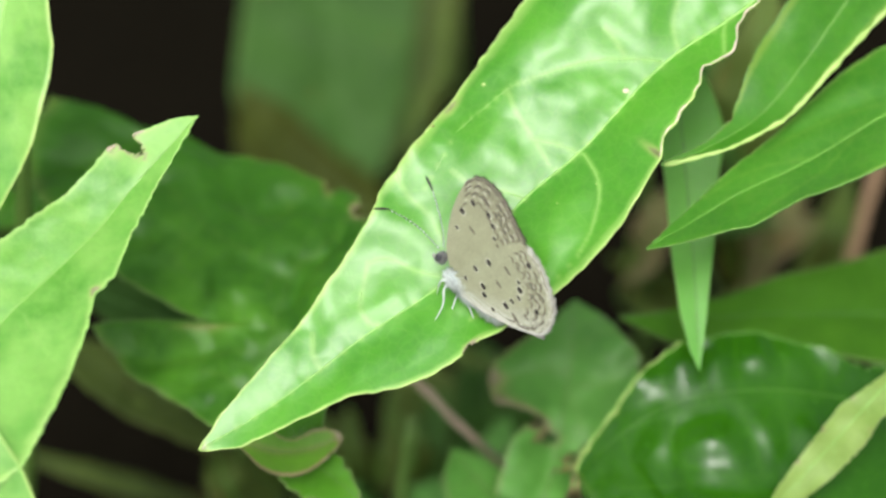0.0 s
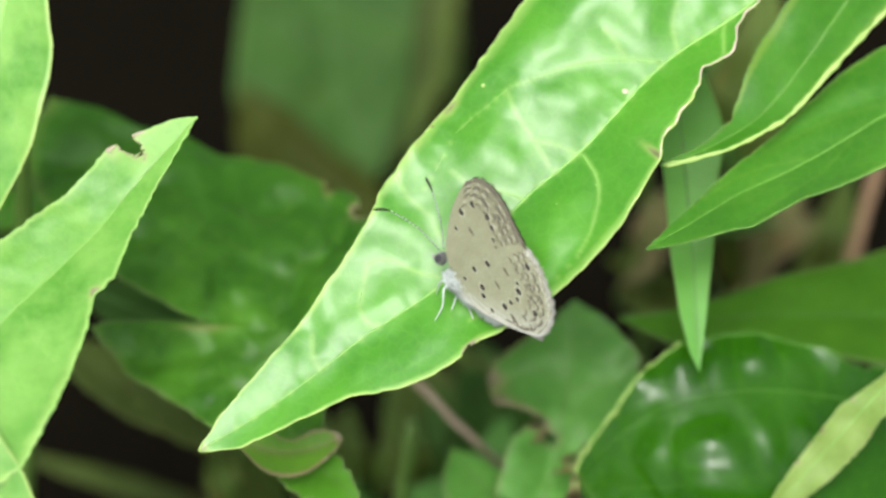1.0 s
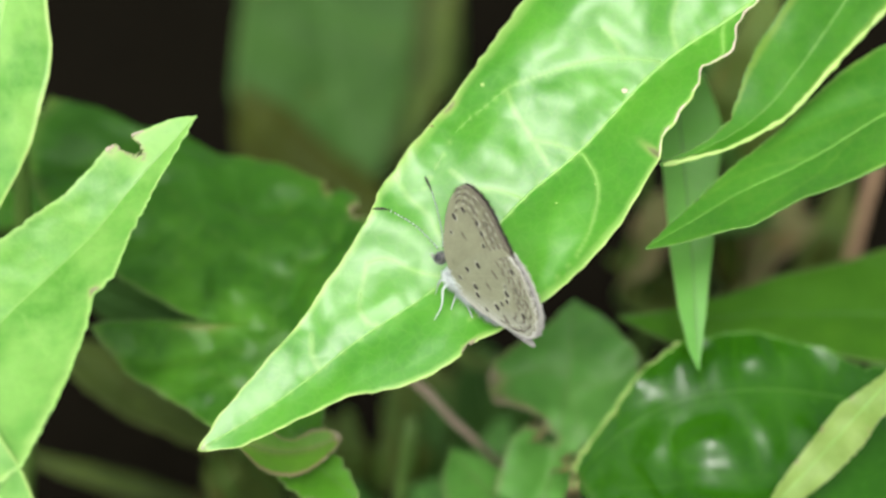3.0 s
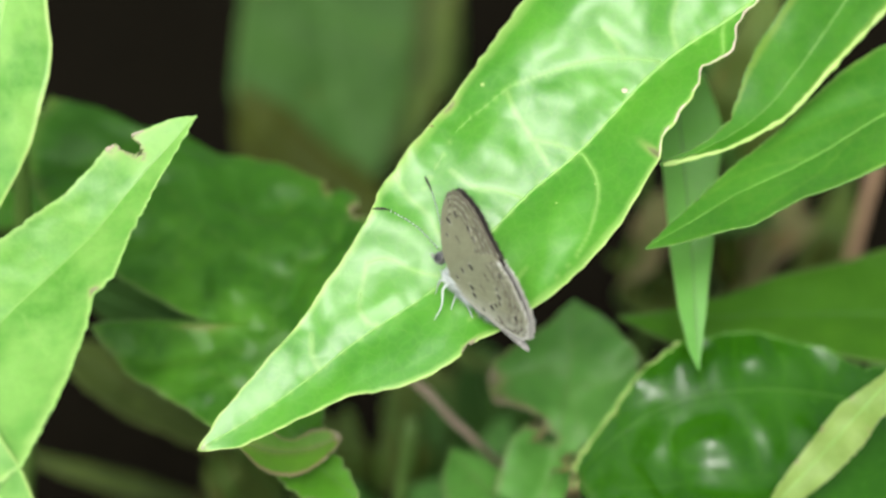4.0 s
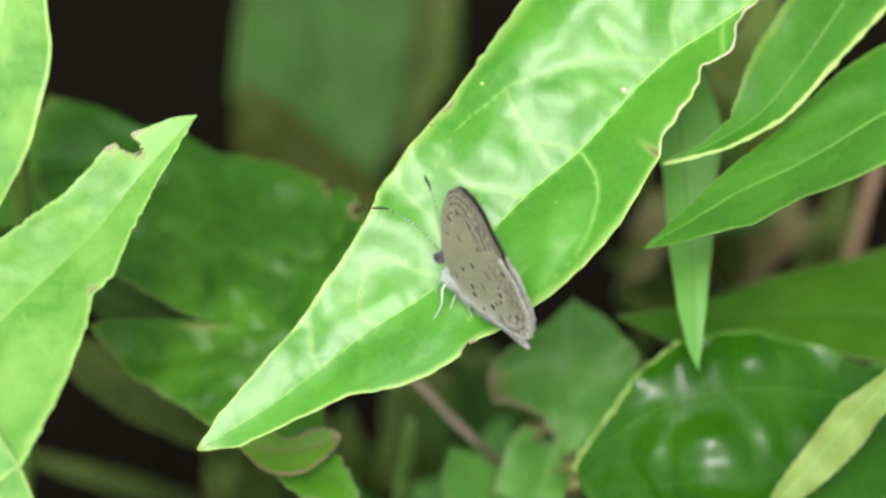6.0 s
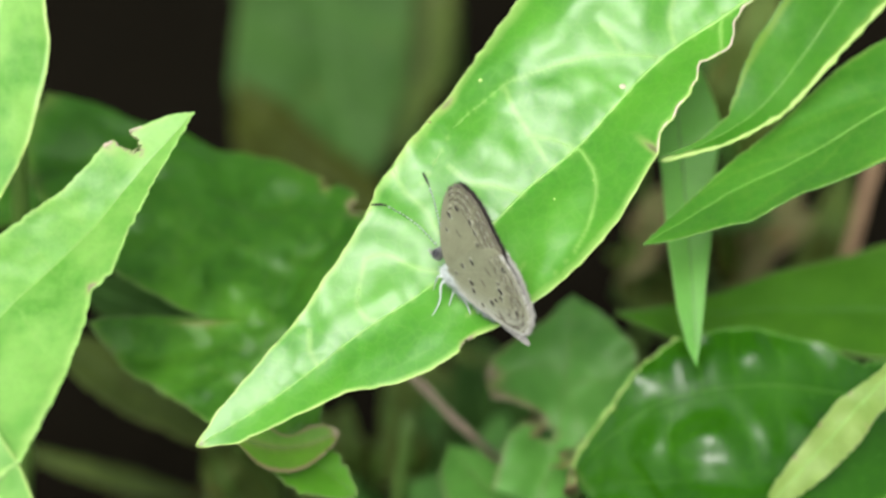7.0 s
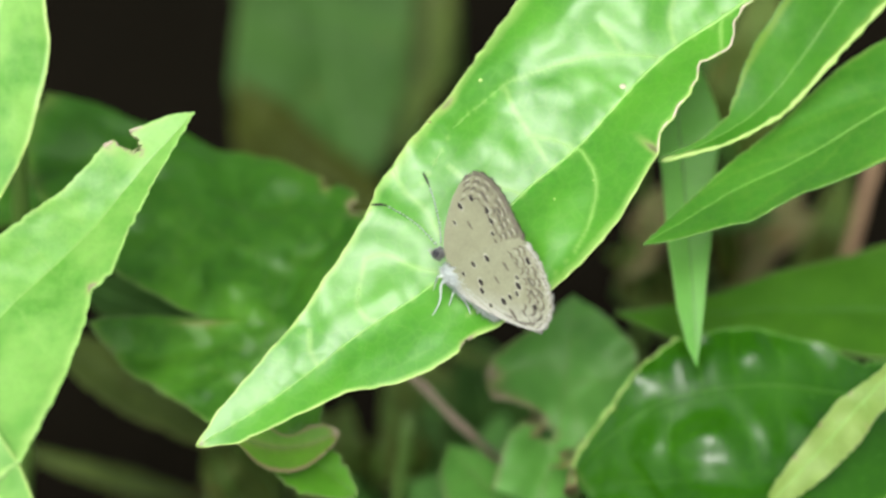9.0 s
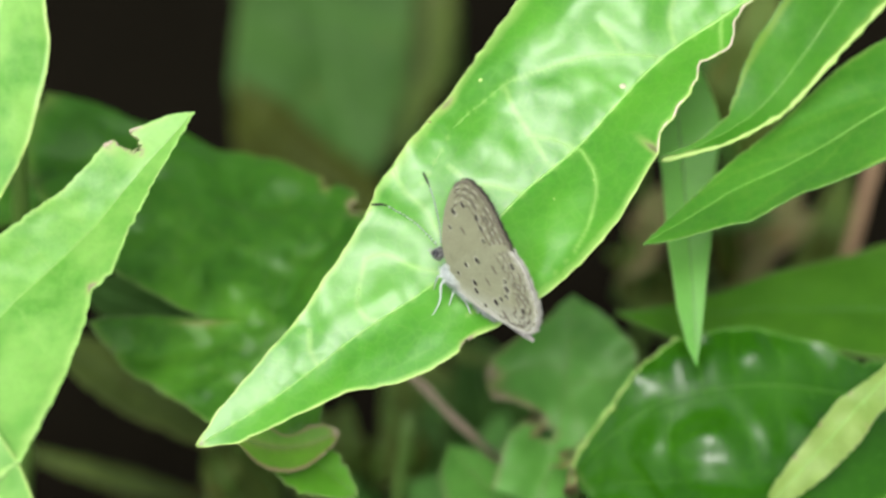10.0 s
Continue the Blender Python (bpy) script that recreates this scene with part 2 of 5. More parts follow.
# ---- leaves ----
class Blade:
    """A leaf's surface: a curved spine from base to tip with a half on either side. Places in it: t along, w from -1 to 1 across."""

    def __init__(self, spine, left, right, up=(0, 0.45, 0.9), fold=8, quilt=0.0, veins=7, sweep=0.12, wave=0.0, curl=0.0, rough=0.15, seed=0, jag=0.0, dents=(), rags=(), hems=(),
                 valleys=(), pillow=0.0, span=2.0, cells=(0.0, 4.0), flatten=1.0, bites=(), worn=(), tint=1.0):
        self.S = spline(spine, 321)
        T = np.gradient(self.S, axis=0)
        self.T = T / np.linalg.norm(T, axis=1)[:, None]
        u = np.array(up, float) / np.linalg.norm(up)
        side = np.cross(u, self.T)
        self.side = side / np.linalg.norm(side, axis=1)[:, None]
        self.nrm = np.cross(self.T, self.side)
        self.left, self.right = left, right
        self.folds = tuple(radians(f) for f in (fold if isinstance(fold, tuple) else (fold, fold)))
        self.quilt, self.veins, self.sweep, self.wave, self.curl = quilt, veins, sweep, wave, curl
        self.rough, self.seed, self.jag, self.dents, self.rags, self.hems = rough, seed, jag, dents, rags, hems
        self.pillow, self.span, self.cells, self.flatten, self.bites, self.worn = pillow, span, cells, flatten, bites, worn
        self.net, self.tint = None, tint
        if pillow:
            lines = [[(k / 20, 0.0) for k in range(21)], *valleys]
            self.net = np.array([[self.base(t, w)[0] for t, w, _ in spline([(*q, 0) for q in line], 40)] for line in lines])

    def width(self, t, s):
        ws = self.left if s > 0 else self.right
        w = float(np.interp(t, np.linspace(0, 1, len(ws)), ws))
        if self.jag:
            w += self.jag * noise.noise((t * 55, s * 3, self.seed)) + 0.5 * self.jag * noise.noise((t * 170, s * 5, self.seed))
        for side, t0, t1, amp in self.rags:
            if side == s and t0 < t < t1:
                w += amp * min(1, (t - t0) * 60, (t1 - t) * 60) * (1.2 * noise.noise((t * 41, 7, self.seed)) + 0.45 * noise.noise((t * 150, 9, self.seed)))
        return max(w, 0.02)

    def bitten(self, t, w):
        """How near a place is to a bite's edge: below 1 it is eaten away."""
        near = 9.0
        for bt, bw, rt, rw in self.bites:
            q = math.hypot((t - bt) / rt, (w - bw) / rw)
            near = min(near, q * (1 + 0.3 * noise.noise((t * 90, w * 14, self.seed)) + 0.08 * noise.noise((t * 260, w * 40, self.seed))))
        return near

    def wear(self, t, w):
        """How dried and brown a place is, 0 to 1."""
        a = min(0.75, max(0.0, 1.6 - self.bitten(t, w)) * 1.3) if self.bites else 0.0
        for bt, bw, rt, rw, amount in self.worn:
            a += amount * math.exp(-((t - bt) / rt) ** 2 - ((w - bw) / rw) ** 2)
        return min(a, 1.0)

    def spread(self, points):
        """The squared distance of each place to each vein."""
        return np.array([((self.net - p) ** 2).sum(axis=2).min(axis=1) for p in points])

    def veined(self, d2, t):
        """How near a place is to a vein, 0 to 1; the midrib is broadest at the base."""
        broad = np.full(len(d2), 0.38)
        broad[0] = 0.75 - 0.4 * t
        return self.tint * float(np.exp(-d2 / broad ** 2).max())

    def base(self, t, w):
        """The smooth surface without its relief, and its normal."""
        k = min(max(t, 0), 1) * 320
        i = min(int(k), 319)
        f = k - i
        mixv = lambda A: A[i] * (1 - f) + A[i + 1] * f
        s = 1 if w >= 0 else -1
        aw = abs(w)
        W = self.width(t, s)
        side, nrm = mixv(self.side), mixv(self.nrm)
        fold = self.folds[0 if s > 0 else 1] * (1 + (self.flatten - 1) * min(1, max(0, (t - 0.4) / 0.4)))
        h = self.curl * W * aw * aw
        for hs, t0, t1, w0, k in self.hems:
            if hs == s and aw > w0:
                u = min(max((t - t0) / 0.08, 0), max((t1 - t) / 0.08, 0), 1)
                h -= k * W * (aw - w0) ** 2 * u * u * (3 - 2 * u)
        ph = (t - self.sweep * aw ** 1.3) * self.veins + (0.0 if s > 0 else 0.4)
        q = ph - math.floor(ph)
        h += self.quilt * (max(0.0, math.sin(math.pi * q)) ** 0.8) * (1 - aw ** 3) * min(1, aw * 5) * min(1, W / 10) ** 2.6
        return mixv(self.S) + side * s * W * aw * math.cos(fold) + nrm * (W * aw * math.sin(fold) + h), nrm, W

    def at(self, t, w, lift=0.0, d2=None):
        s, aw = (1 if w >= 0 else -1), abs(w)
        p, nrm, W = self.base(t, w)
        v = (p[0] * 0.16 + self.seed * 7.1, p[1] * 0.16, p[2] * 0.16)
        bumps = self.rough * (noise.noise(v) + 0.4 * noise.noise((v[0] * 2.6, v[1] * 2.6, v[2] * 2.6))) * min(1, W / 5)
        bumps += self.wave * aw ** 2 * math.sin(t * 21 + self.seed + 1.3 * s + 2 * noise.noise((t * 6, self.seed, s)))
        for dt, dw, rt, rw, amount in self.dents:
            bumps += amount * math.exp(-((t - dt) / rt) ** 2 - ((w - dw) / rw) ** 2)
        ease = min(1, W / 5)
        if self.net is not None:
            d2 = self.spread([p])[0] if d2 is None else d2
            bumps += self.pillow * float(np.prod(1 - np.exp(-d2 / self.span ** 2))) * ease
        if self.cells[0]:
            q = Vector(p) / self.cells[1] + 0.35 * noise.noise_vector(Vector(p) * 0.3)
            near = noise.voronoi(q)[0]
            bumps += self.cells[0] * (1 - math.exp(-2.6 * (near[1] - near[0]))) * ease
        return p + nrm * (bumps + lift)


def sheet(blade, nt=90, nw=12, thick=0.22):
    """The blade as a thin closed sheet, without what is eaten away."""
    ws = [k / nw for k in range(-nw, nw + 1)]
    far = [blade.spread([blade.base(i / nt, w)[0] for w in ws]) if blade.net is not None else None for i in range(nt + 1)]
    top = [[blade.at(i / nt, w, 0.0, None if far[i] is None else far[i][j]) for j, w in enumerate(ws)] for i in range(nt + 1)]
    bm = bmesh.new()
    uvl = bm.loops.layers.uv.new("UVMap")
    dry = bm.verts.layers.float.new("worn")
    rib = bm.verts.layers.float.new("veined")
    tv = [[bm.verts.new(BANK @ Vector(p)) for p in row] for row in top]
    k320 = [min(int(i / nt * 320), 320) for i in range(nt + 1)]
    bv = [[bm.verts.new(BANK @ Vector(p - blade.nrm[k320[i]] * thick)) for p in row] for i, row in enumerate(top)]
    uvs = {}
    for grid in (tv, bv):
        for i, row in enumerate(grid):
            for j, v in enumerate(row):
                uvs[v] = (i / nt, (ws[j] + 1) / 2)
                v[dry] = blade.wear(i / nt, ws[j])
                v[rib] = blade.veined(far[i][j], i / nt) if grid is tv and far[i] is not None else 0.0
    m = len(ws) - 1
    kept = [[blade.bitten((i + 0.5) / nt, ws[j] + 0.5 / nw) >= 1 for j in range(m)] for i in range(nt)]
    for i in range(nt):
        for j in range(m):
            if not kept[i][j]:
                continue
            bm.faces.new((tv[i][j], tv[i + 1][j], tv[i + 1][j + 1], tv[i][j + 1]))
            bm.faces.new((bv[i][j], bv[i][j + 1], bv[i + 1][j + 1], bv[i + 1][j]))
            for di, dj, (p, q), (u, v) in ((0, -1, (i, j), (i + 1, j)), (0, 1, (i + 1, j + 1), (i, j + 1)), (-1, 0, (i, j + 1), (i, j)), (1, 0, (i + 1, j), (i + 1, j + 1))):
                if not (0 <= i + di < nt and 0 <= j + dj < m and kept[i + di][j + dj]):
                    bm.faces.new((tv[p][q], bv[p][q], bv[u][v], tv[u][v]))
    for v in [v for v in bm.verts if not v.link_faces]:
        bm.verts.remove(v)
    for f in bm.faces:
        for lp in f.loops:
            lp[uvl].uv = uvs[lp.vert]
    return bm


def along(blade, tws, r0, r1, n=40, lift=0.05, flat=0.6, sides=6, uneven=0.0):
    """A raised line on a blade through places (t, w), r0 to r1 mm thick."""
    line = spline([(t, w, 0) for t, w in tws], n)
    pts = [BANK @ Vector(blade.at(t, w, lift)) for t, w, _ in line]
    nr = [BANK.to_3x3() @ Vector(blade.nrm[min(int(max(t, 0) * 320), 320)]) for t, w, _ in line]
    rad = [(r0 + (r1 - r0) * i / (n - 1)) * MM * max(0.15, 1 + uneven * (noise.noise((i * 0.23, r0 * 9, tws[0][0] * 40)) * 1.8)) for i in range(n)]
    return tube(pts, rad, sides, flat, [v.normalized() for v in nr])


def add_leaf(plant, mat, rib, blade, label, nt=90, nw=12, lines=None, rim=None, rib_width=0.45, node=None, pairs=True, rib_lift=0.03, vein_width=0.1, scars=(), fine=(), vein=None):
    """A leaf on a plant: blade, midrib, side veins, rim, stalk."""
    leaf = part("leaf", sheet(blade, nt, nw), mat, plant, label)
    part("midrib", along(blade, [(0.0, 0.0), (0.5, 0.0), (0.985, 0.0)], rib_width, rib_width * 0.3, 70, rib_lift), rib, leaf)
    if lines is None:
        lines = []
        for s in ((1, -1) if pairs else ()):
            for k in range(blade.veins):
                t0 = (k + (0.0 if s > 0 else -0.4) + 0.15) / blade.veins
                if 0.03 < t0 < 0.9:
                    lines.append([(t0 + blade.sweep * a ** 1.3, s * a) for a in (0.01, 0.35, 0.65, 0.88)])
    for tws in lines:
        part("vein", along(blade, tws, vein_width, vein_width * 0.45, 26, -0.01, 0.35, 6), vein or rib, leaf)
    for tws in fine:
        part("vein", along(blade, tws, 0.07, 0.04, 20, -0.015, 0.3, 5), FINE_VEIN, leaf)
    if rim:
        for s in (1, -1):
            whole = [t / 120 for t in range(121) if blade.bitten(t / 120, s * 0.99) > 1.05]
            cuts = [0] + [k for k in range(1, len(whole)) if whole[k] - whole[k - 1] > 0.0125] + [len(whole)]
            for a, b in zip(cuts, cuts[1:]):
                if b - a > 3:
                    part("margin", along(blade, [(t, s * 0.995) for t in whole[a:b]], 0.14, 0.11, max(20, 2 * (b - a)), -0.06, 0.7, 6, 0.4), rim, leaf)
    for s, t0, t1, mat2, r in scars:
        part("torn_edge", along(blade, [(t0 + (t1 - t0) * k / 20, s * 0.985) for k in range(21)], r, r, 120, 0.0, 0.6, 6, 0.5), mat2, leaf, "dry torn edge")
    if node is not None:
        b = Vector(blade.S[0])
        t = Vector(blade.T[0])
        nd = Vector(node)
        pts = spline([b + t * 0.6, b - t * 6, b * 0.45 + nd * 0.55 - t * 3, nd], 24)
        part("petiole", tube([BANK @ Vector(p) for p in pts], [rib_width * 1.15 * MM + 0.0006 * (i / 23) ** 2 for i in range(24)]), STALK, leaf)
    return leaf


def add_plant(name, label, node, lean=(0, 0), thick=1.6):
    """A herb whose stem rises from the ground to its node."""
    top = bank(*node)
    foot = Vector((top.x + lean[0], top.y + lean[1], 0))
    plant = new(name)
    tagged(plant, label, "plant", "leafy herbs of the thicket")
    pts = spline([foot - Vector((0, 0, 0.01)), foot * 0.6 + top * 0.4 + Vector((0.004, 0, 0)), top, top + Vector((0.002, 0.003, 0.02))], 24)
    part("stem", tube(pts, [(thick - 0.5 * thick * i / 23) * MM for i in range(24)], 10), STALK, plant)
    return plant


def lance(base, tip, wide, sag=6.0, point=0.55):
    """A plain lance-shaped blade from base to tip, wide mm across at most."""
    a, b = Vector(base), Vector(tip)
    spine = [a + (b - a) * t + Vector((0, 0, sag * math.sin(math.pi * t))) for t in (0, 0.3, 0.6, 0.85, 1)]
    ws = [0.5 * wide * (0.12 + 0.88 * math.sin(math.pi * min(1, (k / 12) ** point)) ** 0.9) if k < 12 else 0.05 for k in range(13)]
    return dict(spine=[tuple(p) for p in spine], left=ws, right=ws)


def stick(name, mat, pts, r0, r1, label, category):
    """A twig or bare stem, in one piece."""
    line = spline([bank(*p) for p in pts], 60)
    rng = random.Random(len(label))
    rad = [(r0 + (r1 - r0) * i / 59) * MM * (1 + 0.10 * rng.uniform(-1, 1) + (0.35 if i % 17 == 8 else 0)) for i in range(60)]
    return tagged(part(name, tube(line, rad, 9), mat), label, category)


# ---- ground ----
def build_ground():
    bm = bmesh.new()
    near = [-40, -12, -4, -1.5] + [i * 0.03 for i in range(-20, 31)] + [1.5, 4, 12, 40]
    rows = [[bm.verts.new((x, y, 0.012 * noise.noise((x * 9, y * 9, 0)) + 0.006 * noise.noise((x * 31, y * 31, 4)) if max(abs(x), abs(y)) < 2 else 0))
             for x in near] for y in near]
    for a, b in zip(rows, rows[1:]):
        for k in range(len(near) - 1):
            bm.faces.new((a[k], a[k + 1], b[k + 1], b[k]))
    tagged(part("ground", bm, SOIL), "dark soil with the shade of the herbs put into its colour", "ground", kind="structure")


build_ground()


# ---- the herbs, from the foremost back ----
NODE_BROAD_HERB = (60, 50, -34)
broad_herb = add_plant('herb', 'upright herb with broad bright green leaves, one torn', NODE_BROAD_HERB, (0.01, 0.0), 2.0)
TORN = Blade(spine=[(45.7, 38.8, -6.0), (35.7, 28.5, -5.0), (25.5, 21.4, -3.5), (16.0, 11.4, -2.0), (9.4, 5.8, -1.0), (0.1, -3.8, 0.5), (-9.3, -10.2, 1.5), (-18.8, -17.4, 2.5), (-27.6, -22.8, 3.0)],
     left=[4.5, 3.9, 3.5, 2.8, 2.1, 1.7, 1.0, 0.3, 0.2, 0.2, 0.2, 0.3, 0.3, 0.5, 0.7, 1.0, 1.3, 2.9, 3.8, 4.0, 4.2, 4.0, 3.8, 4.9, 5.6, 6.0, 6.5, 6.7, 6.8, 6.9, 6.9, 7.4, 7.9, 8.6, 9.0, 9.2, 9.5, 9.8, 10.0, 10.5, 11.0, 11.2, 11.4, 11.6, 11.7, 11.8, 11.8, 11.8, 11.7, 11.6, 11.5, 11.3, 11.1, 10.8, 10.4, 10.2, 9.7, 9.4, 9.0, 8.3, 8.6, 8.6, 8.6, 8.5, 8.5, 8.4, 8.2, 8.0, 7.8, 7.4, 6.7, 6.3, 5.5, 4.8, 4.5, 4.3, 4.0, 3.7, 3.5, 3.2, 3.0, 2.8, 2.6, 2.5, 2.3, 2.2, 1.7, 1.1, 0.7, 0.0],
     right=[3.5, 7.0, 10.5, 14.0, 14.6, 15.0, 15.5, 16.0, 16.5, 16.8, 17.2, 17.5, 17.7, 17.9, 18.1, 18.1, 18.2, 18.3, 18.5, 18.6, 18.5, 18.4, 18.4, 18.4, 18.5, 18.3, 18.0, 17.8, 17.6, 17.6, 17.5, 17.3, 17.2, 17.1, 16.9, 16.9, 16.7, 16.6, 16.6, 16.4, 16.2, 16.0, 15.8, 15.4, 15.0, 14.7, 14.4, 14.1, 13.9, 13.7, 13.6, 13.5, 13.4, 13.3, 13.1, 13.0, 12.8, 12.2, 11.9, 11.5, 11.2, 10.9, 10.5, 10.0, 9.5, 9.1, 8.5, 7.9, 7.6, 7.0, 6.6, 6.3, 5.9, 5.6, 5.3, 5.2, 4.9, 4.6, 4.5, 4.2, 3.9, 3.7, 3.3, 2.9, 2.6, 2.3, 1.8, 1.1, 0.7, 0.0],
     up=(-0.2, 0.22, 0.95), fold=(17, 12), flatten=0.15, hems=[(-1, 0.02, 0.57, 0.5, 0.8)], rags=[(1, 0.138, 0.371, 0.42)], rough=0.24, seed=1, jag=0.16, wave=0.1,
     pillow=0.7, span=2.7, cells=(0.05, 3.6), bites=[(0.674, 1.02, 0.007, 0.085)],
     worn=[(0.371, 0.95, 0.005, 0.3, 0.9), (0.502, -0.98, 0.012, 0.05, 0.8), (0.55, -0.98, 0.006, 0.03, 0.6), (0.662, 0.98, 0.01, 0.05, 0.5), (0.995, 0.0, 0.008, 2.0, 0.7), (0.62, 1.0, 0.008, 0.03, 0.5), (0.76, 1.0, 0.008, 0.03, 0.5)],
     valleys=[[(0.279, -0.02), (0.31, -0.21), (0.332, -0.34), (0.358, -0.46), (0.389, -0.57), (0.431, -0.67), (0.479, -0.72), (0.503, -0.78), (0.531, -0.76), (0.56, -0.72), (0.583, -0.69)],
              [(0.424, 0.06), (0.436, -0.13), (0.46, -0.3)], [(0.424, 0.06), (0.432, 0.39), (0.447, 0.58), (0.478, 0.75), (0.526, 0.86), (0.564, 0.88)],
              [(0.512, 0.01), (0.527, -0.19), (0.545, -0.37), (0.548, -0.61)], [(0.645, -0.02), (0.666, -0.25), (0.686, -0.55), (0.714, -0.72)],
              [(0.438, -0.68), (0.452, -0.51), (0.457, -0.32), (0.464, -0.07)], [(0.299, -0.43), (0.301, -0.31), (0.306, -0.19)], [(0.184, -0.03), (0.199, 0.35), (0.214, 0.89)],
              [(0.739, -0.52), (0.751, -0.36), (0.751, -0.11), (0.742, -0.02)], [(0.811, -0.66), (0.824, -0.38), (0.829, 0.0)], [(0.591, -1.0), (0.603, -0.79), (0.604, -0.5), (0.615, -0.3)],
              [(0.256, -0.01), (0.242, -0.17), (0.223, -0.27)], [(0.656, 0.65), (0.62, 0.6), (0.578, 0.57)], [(0.714, -0.72), (0.739, -0.52)]])
torn_leaf = add_leaf(broad_herb, BRIGHT, RIB, TORN,
     'broad bright green leaf with pale veins and a torn side, bearing the butterfly', nt=280, nw=44,
     lines=[[(0.279, -0.02), (0.31, -0.21), (0.332, -0.34), (0.358, -0.46), (0.389, -0.57), (0.431, -0.67), (0.479, -0.72), (0.503, -0.78), (0.531, -0.76), (0.56, -0.72)],
            [(0.424, 0.06), (0.432, 0.39), (0.447, 0.58), (0.478, 0.75), (0.526, 0.86)], [(0.512, 0.01), (0.527, -0.19), (0.545, -0.37)], [(0.184, -0.03), (0.199, 0.35), (0.214, 0.89)],
            [(0.424, 0.06), (0.436, -0.13), (0.46, -0.3)], [(0.645, -0.02), (0.666, -0.25), (0.686, -0.55), (0.714, -0.72)]],
     fine=[[(0.739, -0.52), (0.751, -0.36), (0.751, -0.11), (0.742, -0.02)], [(0.811, -0.66), (0.824, -0.38), (0.829, 0.0)], [(0.299, -0.43), (0.301, -0.31), (0.306, -0.19)],
           [(0.728, 0.16), (0.699, 0.52), (0.676, 0.64)], [(0.777, 0.18), (0.752, 0.64), (0.724, 0.72)], [(0.591, -1.0), (0.603, -0.79), (0.604, -0.5)]],
     rim=RIM, rib_width=0.17, vein_width=0.10, vein=SOFT_VEIN, node=NODE_BROAD_HERB, scars=[(1, 0.138, 0.371, SCAR, 0.11)])
for t, w, r, m in ((0.333, -0.05, 0.38, SCAR), (0.462, -0.85, 0.26, RIM), (0.525, -0.98, 0.18, BROWN_SCAR), (0.492, 0.30, 0.12, RIM), (0.438, 0.45, 0.12, RIM)):
    part('speck', ellipsoid(BANK @ Vector(TORN.at(t, w, 0.02)), BANK.to_3x3().normalized(), (r * MM, r * 0.8 * MM, 0.12 * MM), 12, 8), m, torn_leaf)
add_leaf(broad_herb, SLENDER, RIB, Blade(spine=[(56.3, 41.2, -16.0), (47.9, 29.5, -13.0), (42.6, 22.0, -11.0), (37.4, 15.9, -9.0), (31.3, 12.0, -7.0), (25.3, 9.8, -6.0)],
     left=[1.7, 6.7, 6.2, 5.7, 5.3, 4.8, 4.4, 3.9, 3.5, 3.2, 3.0, 2.8, 2.6, 2.0, 1.8, 1.6, 0.9, 0.5, 0.0],
     right=[1.4, 5.6, 5.5, 5.4, 5.3, 5.3, 5.5, 5.7, 5.7, 5.6, 5.5, 5.0, 4.3, 3.1, 1.7, 1.0, 0.6, 0.4, 0.0],
     up=(0.3, 0.62, 0.72), fold=10, rough=0.3, seed=2, jag=0.14, wave=0.15, tint=0.4, pillow=0.35, span=2.4, cells=(0.04, 3.5), bites=[(0.772, -1.0, 0.010, 0.10)], worn=[(0.80, -1.0, 0.06, 0.06, 0.6)]),
     'slender green leaf with a nibbled yellowish edge', nt=160, nw=24, rim=DULL_RIB, rib_width=0.05, node=NODE_BROAD_HERB, pairs=False, scars=[(1, 0.05, 0.99, RIM, 0.3)])
add_leaf(broad_herb, FRESH, SOFT_VEIN, Blade(spine=[(62.8, 22.2, -14.0), (52.1, 15.7, -11.0), (42.1, 10.0, -9.0), (33.9, 6.0, -7.0), (23.5, 0.0, -5.0)],
     left=[2.3, 5.9, 9.4, 8.5, 7.7, 7.0, 6.4, 5.6, 5.6, 5.5, 4.2, 2.4, 0.0],
     right=[7.8, 8.0, 8.2, 8.2, 7.7, 6.8, 5.8, 5.0, 4.1, 3.0, 2.0, 1.1, 0.0],
     up=(0.05, 0.75, 0.66), fold=6, rough=0.3, seed=3, jag=0.15, tint=0.4, pillow=0.4, span=2.4, cells=(0.04, 3.5), valleys=[[(0.2, 0), (0.4, -0.5), (0.6, -0.8)], [(0.35, 0), (0.55, 0.5), (0.75, 0.8)], [(0.5, 0), (0.65, -0.5), (0.8, -0.8)]]),
     'smooth lance-shaped green leaf with a pale midrib', nt=140, nw=24, rib_width=0.09, node=NODE_BROAD_HERB, rim=DULL_RIB, vein_width=0.04, vein=DULL_RIB)
NODE_ARCHING_HERB = (-49, 53, 0)
arching_herb = add_plant('herb', 'herb with a large pale green leaf arching over', NODE_ARCHING_HERB, (-0.02, 0.0), 1.6)
